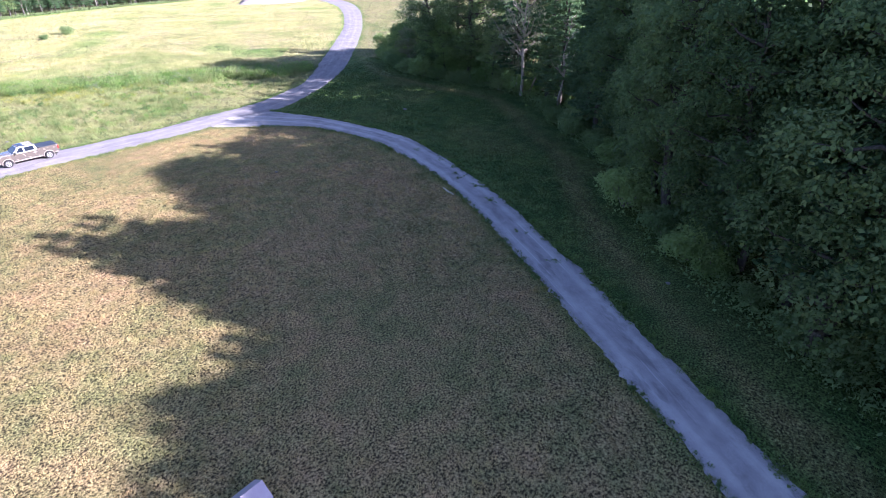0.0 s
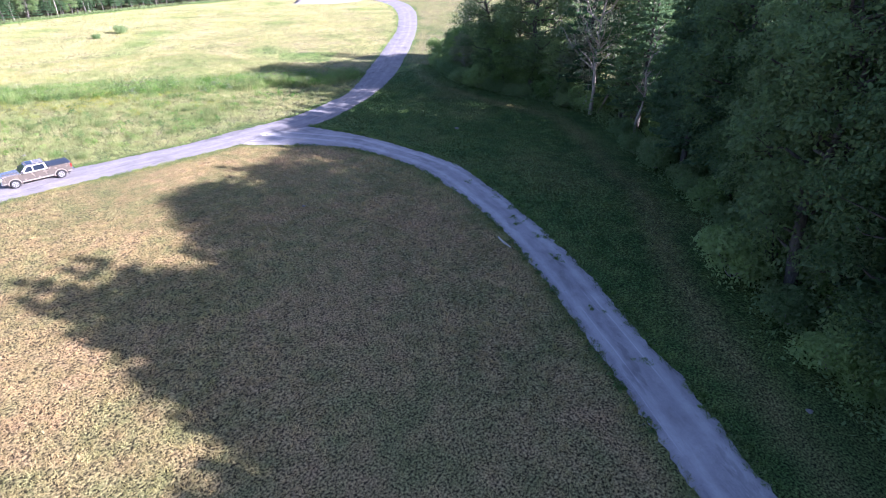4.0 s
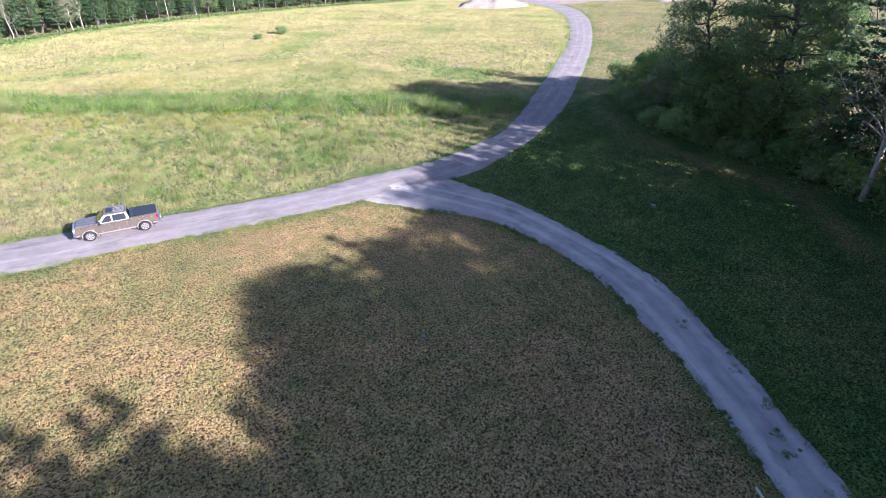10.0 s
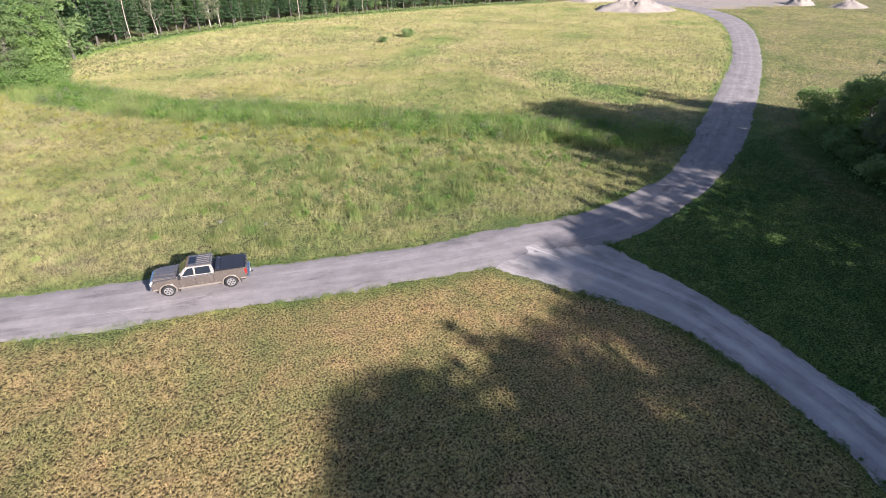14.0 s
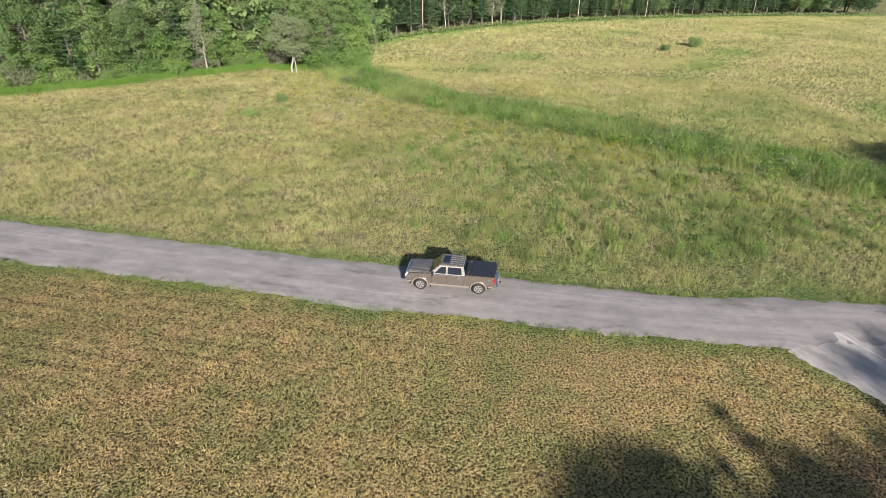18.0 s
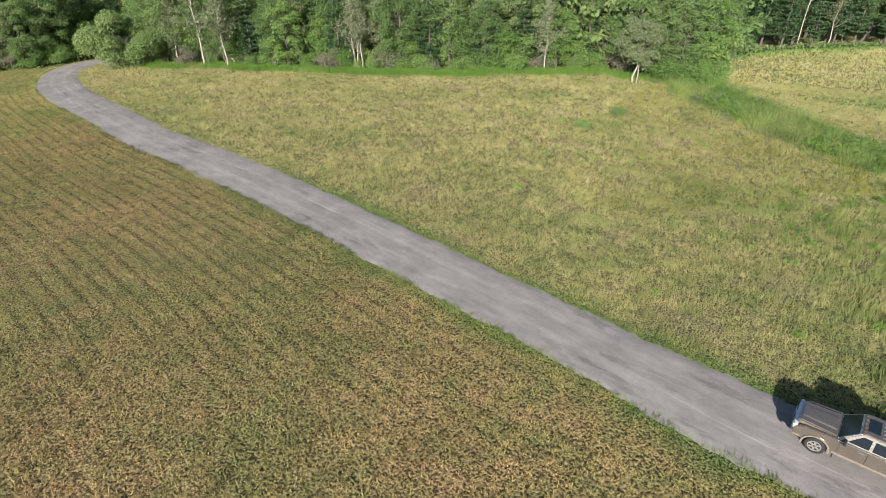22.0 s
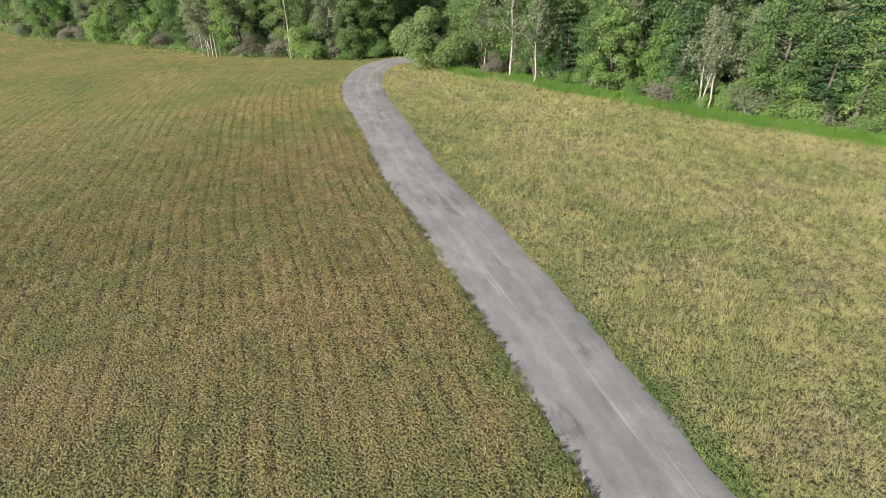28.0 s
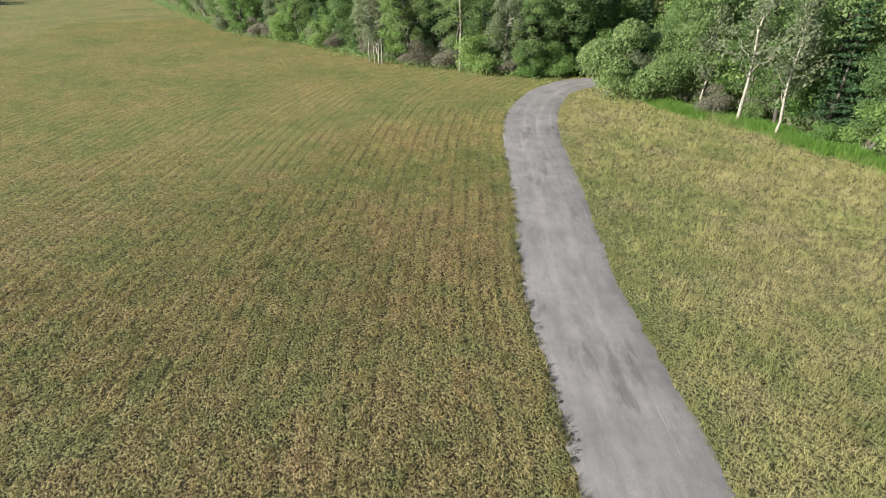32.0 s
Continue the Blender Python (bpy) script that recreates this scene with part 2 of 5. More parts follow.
def blade_mat(name, lift=1.0):
    m, nt, b = start(name, 0.8, 0, 0.2)
    pos = position(nt)
    kinds = split_attr(nt, "kinds")
    c, fine = field_colour(nt, pos, kinds)
    r = nt.nodes.new("ShaderNodeNewGeometry").outputs["Random Per Island"]
    tone = math_n(nt, "MULTIPLY_ADD", r, 0.14, math_n(nt, "MULTIPLY_ADD", kinds[0], 1.0, 0.50))
    g = nt.nodes.new("ShaderNodeCombineColor")
    for i in range(3):
        nt.links.new(tone, g.inputs[i])
    c = mixc(nt, 1.0, c, g.outputs[0], "MULTIPLY")
    nt.links.new(c, b.inputs["Base Color"])
    tr = nt.nodes.new("ShaderNodeBsdfTranslucent")
    nt.links.new(c, tr.inputs[0])
    mx = nt.nodes.new("ShaderNodeMixShader")
    mx.inputs[0].default_value = 0.45
    nt.links.new(b.outputs[0], mx.inputs[1])
    nt.links.new(tr.outputs[0], mx.inputs[2])
    nt.links.new(mx.outputs[0], nt.nodes["Material Output"].inputs[0])
    return m


def road_mat(name, lo, mid, hi, rut):
    m, nt, b = start(name, 0.95, 0, 0.2)
    pos = position(nt)
    uv = nt.nodes.new("ShaderNodeUVMap")
    uv.uv_map = "along"
    st = nt.nodes.new("ShaderNodeMapping")
    st.inputs["Scale"].default_value = (1.0, 0.22, 1)
    nt.links.new(uv.outputs[0], st.inputs[0])
    streak = noise_tex(nt, st.outputs[0], 2.2, 5, 0.65)
    big = noise_tex(nt, pos, 0.28, 4)
    grit = noise_tex(nt, pos, 14.0, 5, 0.75)
    sep = nt.nodes.new("ShaderNodeSeparateXYZ")
    nt.links.new(uv.outputs[0], sep.inputs[0])
    wheel = math_n(nt, "ABSOLUTE", math_n(nt, "SUBTRACT", math_n(nt, "ABSOLUTE", sep.outputs[0]), 0.85))
    track = math_n(nt, "SUBTRACT", 1.0, band(nt, wheel, 0.05, 0.5))
    blotch = noise_tex(nt, pos, 1.3, 5, 0.7)
    f = math_n(nt, "MULTIPLY_ADD", streak, 0.28, math_n(nt, "MULTIPLY_ADD", big, 0.40, math_n(nt, "MULTIPLY_ADD", blotch, 0.16, math_n(nt, "MULTIPLY", grit, 0.28))))
    f = math_n(nt, "MULTIPLY_ADD", track, rut, f)
    c = ramp(nt, f, [(0.40, lo), (0.57, mid), (0.75, hi)])
    # dark worn patches and thin pale scrapes that follow the lane
    for scale, size, a, z, tone in (((0.55, 0.16, 1), 1.0, 0.57, 0.64, 0.74), ((3.4, 0.06, 1), 1.0, 0.61, 0.66, 1.30), ((1.1, 0.5, 1), 1.7, 0.62, 0.72, 0.80)):
        mp = nt.nodes.new("ShaderNodeMapping")
        mp.inputs["Scale"].default_value = scale
        mp.inputs["Location"].default_value = (7.3 * tone, 3.1, 0)
        nt.links.new(uv.outputs[0], mp.inputs[0])
        c = mixc(nt, band(nt, noise_tex(nt, mp.outputs[0], size, 7, 0.66), a, z), c, mixc(nt, 1.0, c, (tone, tone, tone), "MULTIPLY"))
    speck = noise_tex(nt, pos, 30.0, 2, 0.7)
    c = mixc(nt, band(nt, speck, 0.60, 0.72), c, mixc(nt, 1.0, c, (1.3, 1.29, 1.27), "MULTIPLY"))
    c = mixc(nt, band(nt, speck, 0.40, 0.30), c, mixc(nt, 1.0, c, (0.7, 0.7, 0.7), "MULTIPLY"))
    nt.links.new(c, b.inputs["Base Color"])
    bumped(nt, b, grit, 0.5, 0.012)
    return m


def leaf_mat(name, stops, rough=0.6):
    m, nt, b = start(name, rough, 0, 0.25)
    oi = nt.nodes.new("ShaderNodeObjectInfo").outputs["Random"]
    isl = nt.nodes.new("ShaderNodeNewGeometry").outputs["Random Per Island"]
    f = math_n(nt, "MULTIPLY_ADD", isl, 0.26, math_n(nt, "MULTIPLY_ADD", oi, 0.60, 0.10))
    nt.links.new(ramp(nt, f, stops), b.inputs["Base Color"])
    tr = nt.nodes.new("ShaderNodeBsdfTranslucent")
    nt.links.new(ramp(nt, f, [(p, tuple(min(1, x * 1.5) for x in c)) for p, c in stops]), tr.inputs[0])
    mx = nt.nodes.new("ShaderNodeMixShader")
    mx.inputs[0].default_value = 0.5
    nt.links.new(b.outputs[0], mx.inputs[1])
    nt.links.new(tr.outputs[0], mx.inputs[2])
    nt.links.new(mx.outputs[0], nt.nodes["Material Output"].inputs[0])
    return m


def bark_mat(name, lo, hi, scale=3.0):
    m, nt, b = start(name, 0.9, 0, 0.2)
    tc = nt.nodes.new("ShaderNodeTexCoord")
    mp = nt.nodes.new("ShaderNodeMapping")
    mp.inputs["Scale"].default_value = (3, 3, 0.6)
    nt.links.new(tc.outputs["Object"], mp.inputs[0])
    f = noise_tex(nt, mp.outputs[0], scale, 6, 0.7)
    nt.links.new(ramp(nt, f, [(0.35, lo), (0.65, hi)]), b.inputs["Base Color"])
    bumped(nt, b, f, 0.6, 0.04)
    return m


M_GROUND = ground_mat()
M_BLADE = blade_mat("grass_blades")
M_ASPHALT = road_mat("worn_asphalt", (0.132, 0.122, 0.124), (0.214, 0.199, 0.200), (0.305, 0.283, 0.279), 0.05)
M_GRAVEL = road_mat("pale_gravel", (0.17, 0.158, 0.155), (0.31, 0.29, 0.285), (0.44, 0.415, 0.40), 0.11)
M_LEAF = leaf_mat("broad_leaves", [(0.1, (0.090, 0.151, 0.057)), (0.4, (0.138, 0.211, 0.080)), (0.7, (0.181, 0.255, 0.100)), (0.95, (0.243, 0.300, 0.134))])
# M_LEAF darkened for the east wood's tall trees, deepening their shade in the colour
M_LEAF_SHADED = leaf_mat("shaded_leaves", [(0.1, (0.062, 0.112, 0.043)), (0.45, (0.098, 0.158, 0.060)), (0.7, (0.130, 0.192, 0.074)), (0.95, (0.165, 0.220, 0.095))])
M_LEAF_DULL = leaf_mat("greyish_leaves", [(0.1, (0.128, 0.156, 0.090)), (0.5, (0.185, 0.215, 0.128)), (0.9, (0.255, 0.279, 0.179))])
M_LEAF_MAUVE = leaf_mat("mauve_twigs", [(0.1, (0.156, 0.148, 0.112)), (0.5, (0.211, 0.199, 0.156)), (0.9, (0.262, 0.249, 0.198))])
M_LEAF_LIGHT = leaf_mat("bright_leaves", [(0.1, (0.115, 0.198, 0.058)), (0.5, (0.172, 0.265, 0.084)), (0.9, (0.243, 0.326, 0.121))])
M_LEAF_PALE = leaf_mat("pale_thin_leaves", [(0.1, (0.155, 0.195, 0.105)), (0.5, (0.220, 0.265, 0.150)), (0.9, (0.295, 0.335, 0.205))])
M_NEEDLE = leaf_mat("pine_needles", [(0.1, (0.048, 0.098, 0.046)), (0.5, (0.080, 0.146, 0.066)), (0.9, (0.120, 0.190, 0.090))])
M_BARK = bark_mat("brown_bark", (0.045, 0.040, 0.034), (0.125, 0.115, 0.10))
M_BIRCH = bark_mat("pale_bark", (0.17, 0.155, 0.13), (0.40, 0.375, 0.33))
M_DEADWOOD = bark_mat("bare_grey_wood", (0.20, 0.17, 0.14), (0.42, 0.37, 0.32))
# ---------------------------------------------------------------- plan
MAIN = spline([(-99, 108, 3), (-104, 96, 3), (-109.5, 86, 2.9), (-111, 78.5, 2.9), (-108.3, 72.6, 2.9), (-101.2, 66.9, 3.1), (-92.5, 62.6, 3.2), (-82, 59.2, 3.1), (-73.5, 56.7, 3.0),
               (-63, 53.2, 3.0), (-52, 50.8, 3.0), (-41, 48, 2.9), (-30, 44.8, 2.8), (-19, 41.3, 2.7), (-9.5, 38.3, 2.6), (-0.8, 35.5, 2.7),
               (6, 33.6, 2.6), (13.8, 31.3, 2.5), (20, 29.7, 2.5), (27, 28.5, 2.6), (34, 27.3, 2.7), (41.9, 28.3, 2.4), (49.7, 30.2, 2.2),
               (61, 35.3, 2.7), (73.5, 42, 2.9), (91.5, 52, 2.9), (118, 67.6, 2.8), (152.5, 91.5, 3.4), (176, 113, 4.2), (190, 135, 5), (196, 160, 6)])
SIDE = spline([(26.9, 28.0, 4.6), (28.4, 23.8, 4.0), (29.7, 19.6, 2.9), (30.4, 15.7, 2.3), (30, 10.4, 2.05), (29.1, 5.7, 2.0), (27.5, 1.2, 2.0),
               (22.5, -6.6, 1.7), (16.9, -13.5, 1.7), (11, -19.4, 1.75), (6.2, -24, 1.8), (1.6, -28.2, 1.75), (-1.8, -31.3, 1.75),
               (-7.6, -36.5, 1.7), (-16, -43.5, 1.7), (-30, -54, 1.7), (-60, -75, 1.7)])
NORTH_EDGE = [(-300, -20), (-263, -8), (-201, 16), (-177, 26), (-155, 42), (-135, 53), (-124, 65), (-116, 73), (-116, 84), (-112, 96), (-104, 86), (-96, 84), (-88, 88),
              (-78, 90), (-60, 95), (-48, 99), (-31, 108), (-20, 111), (-8, 108), (-6, 130), (8, 148), (36, 166), (72, 175), (116, 180), (156, 176)]
EAST_EDGE = [(84, 35), (77, 32), (66, 21), (61, 9), (58, -4), (50, -11), (41, -17), (33, -23), (23, -27), (15, -31), (8, -36), (1, -42), (-6, -48), (-13, -54), (-19, -61)]
DITCH = spline([(-10, 112, 4), (-2, 98, 5.5), (8, 84, 5), (19, 75, 5), (29, 66, 5), (38, 58, 5.5), (45, 51, 6), (53, 44, 5), (60, 39, 3.5)], 3)


def sward_kinds(x, y):
    """Shares of meadow and lush grass at a place."""
    dm, sm, wm = near(x, y, MAIN[::3])
    ds, ss, ws = near(x, y, SIDE[::3])
    dd, _, wd = near(x, y, DITCH)
    n = wobble(x, y, 4.0, 1)
    north = (sm > 0) | (x > 60)
    meadow = np.where(north, 1.0, 0.0)
    lawn = (sm < 0) & (ss > 0) & (x < 75)
    lush = np.where(lawn, np.clip(0.98 + 0.25 * n, 0, 1), 0.0)
    lush = np.maximum(lush, np.clip(1.15 - dd / np.maximum(wd * (0.7 + 0.6 * patchy(x, y, 5.0, 3)), 1) + 0.35 * n, 0, 0.6) * (dd < 9))
    verge = np.clip(1.0 - (dm - wm) / 1.4 + 0.5 * wobble(x, y, 2.0, 2), 0, 1) * 0.75
    verge = np.maximum(verge, np.clip(1.0 - (ds - ws) / 1.2 + 0.5 * wobble(x, y, 2.0, 3), 0, 1) * 0.6)
    verge = verge * (0.18 + 0.82 * ease(x, -52, -18))
    lush = np.maximum(lush, verge)
    streaks = np.clip(wobble(x, y, 7.0, 5) - 0.25, 0, 1) * 0.9
    lush = np.maximum(lush, np.where(north, streaks * ease(x, -16, 6), 0.25 * streaks))
    lush = np.maximum(lush, np.where(north & (x < 60) & (y < 85), 0.26 * ease(x, -8, 18) * (0.5 + patchy(x, y, 3.0, 6)), 0.0))
    fe = np.minimum(near(x, y, np.array(NORTH_EDGE[8:], float))[0], near(x, y, np.array(NORTH_EDGE[:8], float))[0])
    lush = np.maximum(lush, np.clip(1.3 - fe / 3.5, 0, 1) * (x > -100))
    square = inside(x, y, [(61, 60), (69, 68), (77, 58), (67, 52)])
    lush = np.where(square, 0.62 + 0.2 * n, lush)
    ee = near(x, y, np.array(EAST_EDGE, float))[0]
    lush = np.where(lawn, lush * (1 - 0.5 * np.clip(1 - np.abs(ee - 5.5) / 1.8 + 0.4 * n, 0, 1)), lush)
    return meadow, np.clip(lush, 0, 1), dm


def rounds(x, y):
    """How far the mower's round at a place lies from the field's edge."""
    dm = near(x, y, MAIN[::3])[0]
    ds = near(x, y, SIDE[::3])[0]
    return np.minimum(dm, ds) + 0.16 * wobble(x, y, 5.0, 33)


def add_kinds(me, meadow, lush, lane=None, tone=0.5):
    a = me.color_attributes.new("kinds", "FLOAT_COLOR", "POINT")
    col = np.zeros((len(me.vertices), 4), np.float32)
    col[:, 0], col[:, 1], col[:, 2], col[:, 3] = tone, meadow, lush, 1
    a.data.foreach_set("color", col.ravel())
    if lane is not None:
        b = me.attributes.new("lane", "FLOAT", "POINT")
        b.data.foreach_set("value", lane.astype(np.float32))


# ---------------------------------------------------------------- ground and roads
def build_ground():
    xs = np.concatenate([[-3000, -1200, -600], np.arange(-340, -130, 4.0), np.arange(-130, 100, 1.0), np.arange(100, 300, 3.0), [420, 800, 1500, 3000]])
    ys = np.concatenate([[-3000, -1200, -500], np.arange(-150, -60, 4.0), np.arange(-60, 125, 1.0), np.arange(125, 260, 3.0), [420, 800, 1500, 3000]])
    gx, gy = np.meshgrid(xs, ys)
    x, y = gx.ravel(), gy.ravel()
    meadow, lush, dm = sward_kinds(x, y)
    dd, _, wd = near(x, y, DITCH)
    z = 0.05 * wobble(x, y, 9.0, 11) - 0.05 - 0.15 * np.clip(1 - dd / 5.0, 0, 1)
    ds, _, ws = near(x, y, SIDE[::3])
    wm = near(x, y, MAIN[::3])[2]
    z = np.where((dm < wm + 1) | (ds < ws + 1), -0.012, z)
    nx, ny = len(xs), len(ys)
    i = np.arange(nx * ny).reshape(ny, nx)
    faces = np.stack([i[:-1, :-1], i[:-1, 1:], i[1:, 1:], i[1:, :-1]], -1).reshape(-1, 4)
    me = mesh_np("ground", np.stack([x, y, z], 1), faces, smooth=True)
    add_kinds(me, meadow, lush, rounds(x, y))
    tagged(put("ground", me, M_GROUND), "open field of dry mown grass, meadow and green verge", "ground", kind="structure")


def build_road(name, line, material, label, top=0.02, seed=3):
    r = np.random.default_rng(seed)
    d = np.gradient(line[:, :2], axis=0)
    d /= np.linalg.norm(d, axis=1)[:, None]
    nrm = np.stack([-d[:, 1], d[:, 0]], 1)
    run = np.concatenate([[0], np.cumsum(np.linalg.norm(np.diff(line[:, :2], axis=0), axis=1))])
    fine = np.arange(0, run[-1], 0.35)
    cx, cy, w = (np.interp(fine, run, line[:, k]) for k in range(3))
    nx, ny = np.interp(fine, run, nrm[:, 0]), np.interp(fine, run, nrm[:, 1])
    frac = np.array([-1.0, -0.92, -0.7, -0.35, 0, 0.35, 0.7, 0.92, 1.0])
    lift = np.array([-0.05, -0.008, 0.012, 0.02, 0.035, 0.02, 0.012, -0.008, -0.05])
    jag = [0.12 * np.convolve(r.normal(0, 1, len(fine) + 6), np.ones(7) / 4, "valid")[:len(fine)] + 0.06 * r.normal(0, 1, len(fine)) for _ in range(2)]
    off = frac[None] * w[:, None]
    off[:, :2] += jag[0][:, None]
    off[:, -2:] += jag[1][:, None]
    x, y = cx[:, None] + nx[:, None] * off, cy[:, None] + ny[:, None] * off
    z = top + lift[None] + 0 * x + 0.004 * r.normal(0, 1, x.shape)
    k = len(frac)
    i = np.arange(len(fine) * k).reshape(-1, k)
    faces = np.stack([i[:-1, 1:], i[:-1, :-1], i[1:, :-1], i[1:, 1:]], -1).reshape(-1, 4)
    uv = np.stack([off, np.repeat(fine[:, None], k, 1)], -1).reshape(-1, 2)
    me = mesh_np(name, np.stack([x, y, z], -1).reshape(-1, 3), faces, uv, smooth=True)
    return tagged(put(name, me, material), label, "road", kind="structure")


build_ground()
build_road("road", MAIN, M_ASPHALT, "worn pale grey asphalt lane with frayed grassy edges", 0.03, 3)
build_road("road_side", SIDE, M_GRAVEL, "pale gravel track curving past the trees", 0.015, 4)


# ---------------------------------------------------------------- trees
def tube(path, radii, n=6):
    """Tapered tube along a path; returns verts and quads."""
    path = np.array(path, float)
    d = np.gradient(path, axis=0)
    d /= np.linalg.norm(d, axis=1)[:, None] + 1e-9
    ref = np.where(np.abs(d[:, 2:3]) > 0.9, [[1.0, 0, 0]], [[0, 0, 1.0]])
    a = np.cross(d, ref)
    a /= np.linalg.norm(a, axis=1)[:, None]
    b = np.cross(d, a)
    ang = np.linspace(0, 2 * np.pi, n, endpoint=False)
    v = path[:, None] + np.array(radii)[:, None, None] * (np.cos(ang)[None, :, None] * a[:, None] + np.sin(ang)[None, :, None] * b[:, None])
    i = np.arange(len(path) * n).reshape(-1, n)
    j = np.roll(i, -1, 1)
    f = np.stack([i[:-1], j[:-1], j[1:], i[1:]], -1).reshape(-1, 4)
    return v.reshape(-1, 3), f


def joined(bits):
    vs, fs, n = [], [], 0
    for v, f in bits:
        vs.append(v)
        fs.append(f + n)
        n += len(v)
    return np.concatenate(vs), np.concatenate(fs)


def bent(r, a, b, n=6, amt=0.08):
    a, b = np.array(a, float), np.array(b, float)
    t = np.linspace(0, 1, n)[:, None]
    p = a + (b - a) * t
    L = np.linalg.norm(b - a)
    p[1:-1] += r.normal(0, amt * L * 0.25, (n - 2, 3))
    return p


def sprays(r, pts, size, flat=0.35, out=None):
    """Small irregular leaf sprays (one quad each) at the points."""
    n = len(pts)
    nrm = r.normal(0, 1, (n, 3))
    nrm[:, 2] += flat * 2
    if out is not None:
        nrm += out * 0.9
    nrm /= np.linalg.norm(nrm, axis=1)[:, None]
    a = np.cross(nrm, r.normal(0, 1, (n, 3)))
    a /= np.linalg.norm(a, axis=1)[:, None] + 1e-9
    b = np.cross(nrm, a)
    s = size * r.uniform(0.6, 1.5, (n, 1))
    q = np.stack([pts - a * s * r.uniform(.7, 1.2, (n, 1)), pts - b * s * r.uniform(.3, .7, (n, 1)), pts + a * s * r.uniform(.7, 1.2, (n, 1)),
                  pts + b * s * r.uniform(.3, .7, (n, 1))], 1)
    q += r.normal(0, 0.12, q.shape) * s[:, None]
    return q.reshape(-1, 3), np.arange(4 * n).reshape(-1, 4)


def blobs(r, centres, radii, per, size):
    pts, outs = [], []
    for c, rad in zip(centres, radii):
        d = r.normal(0, 1, (per, 3))
        d /= np.linalg.norm(d, axis=1)[:, None]
        d[:, 2] = np.where(r.uniform(0, 1, per) < 0.75, np.abs(d[:, 2]), d[:, 2]) * 0.95 - 0.12
        m = rad * r.uniform(0.25, 1.12, (per, 1)) ** 0.6
        pts.append(np.array(c) + d * m * np.array([1, 1, 0.95]))
        outs.append(d)
    return sprays(r, np.concatenate(pts), size, 0.35, np.concatenate(outs))


def thing(name, label, category, group="", at=None):
    ob = tagged(new(name), label, category, group)
    if at is not None:
        ob.matrix_basis = at
    return ob


def broad_tree(seed, h, r0, per, size, leaf, bark, low=0.25, name="broadleaf_tree", label="tall green broadleaf tree at the wood's edge", lean=0.05, nblob=22):
    r = np.random.default_rng(seed)
    ob = thing(name, label, "tree", "trees of the wood")
    top = np.array([r.normal(0, lean * h), r.normal(0, lean * h), h * 0.9])
    tp = bent(r, (0, 0, -0.2), top, 8, 0.06)
    tv, tf = tube(tp, np.linspace(0.018 * h, 0.03, 8), 8)
    bits, cs, rs = [(tv, tf)], [], []
    for i in range(nblob):
        t = low + (0.98 - low) * (i + r.uniform(0, 1)) / nblob
        base = np.array([np.interp(t * 0.92, np.linspace(0, 1, 8), tp[:, k]) for k in range(3)])
        ang = i * 2.4 + r.uniform(-.5, .5)
        prof = math.sin(math.pi * min(1, (0.12 + (t - low) / (1 - low) * 0.83))) ** 0.6
        reach = r0 * prof * r.uniform(0.55, 1.05)
        end = base + np.array([math.cos(ang) * reach, math.sin(ang) * reach, r.uniform(0.05, 0.25) * h * 0.35])
        bits.append(tube(bent(r, base, end, 5, 0.2), np.linspace(0.006 * h, 0.02, 5), 5))
        cs.append(end)
        rs.append(r0 * r.uniform(0.26, 0.44))
    bv, bf = joined(bits)
    put("trunk", mesh_np("trunk", bv, bf, smooth=True), bark, ob)
    lv, lf = blobs(r, cs, rs, per, size)
    put("crown", mesh_np("crown", lv, lf), leaf, ob)
    return ob


def pine_tree(seed, h, r0, size, dens=1.0, name="pine_tree", label="tall feathery green pine with a straight trunk"):
    r = np.random.default_rng(seed)
    ob = thing(name, label, "tree", "trees of the wood")
    tp = bent(r, (0, 0, -0.2), (r.normal(0, .2), r.normal(0, .2), h), 8, 0.015)
    tv, tf = tube(tp, np.linspace(0.015 * h, 0.02, 8), 8)
    bits, pts = [(tv, tf)], []
    z = 0.14 * h
    while z < h * 0.985:
        t = z / h
        reach = r0 * (1 - t) ** 0.7 * (0.6 + 0.4 * min(1, t / 0.3))
        for k in range(6):
            ang = k * 1.05 + z * 2.1 + r.uniform(-.3, .3)
            L = reach * r.uniform(0.65, 1.15)
            a = np.array([0, 0, z])
            e = np.array([math.cos(ang) * L, math.sin(ang) * L, z + L * r.uniform(-0.12, 0.22)])
            bits.append(tube([a, (a + e) / 2 + [0, 0, -0.04 * L], e], [0.035, 0.025, 0.01], 4))
            n = int(dens * (6 + 13 * L))
            s = r.uniform(0.25, 1.05, n)
            p = a + (e - a) * s[:, None]
            side = np.array([-math.sin(ang), math.cos(ang), 0])
            p = p + side * r.normal(0, 0.20 * L, (n, 1)) * (1.25 - s)[:, None] + np.stack([0 * s, 0 * s, r.normal(0.05, 0.10, n)], 1)
            pts.append(p)
        z += r.uniform(0.75, 1.15)
    bv, bf = joined(bits)
    put("trunk", mesh_np("trunk", bv, bf, smooth=True), M_BARK, ob)
    lv, lf = sprays(r, np.concatenate(pts), size, 0.9)
    put("crown", mesh_np("crown", lv, lf), M_NEEDLE, ob)
    return ob


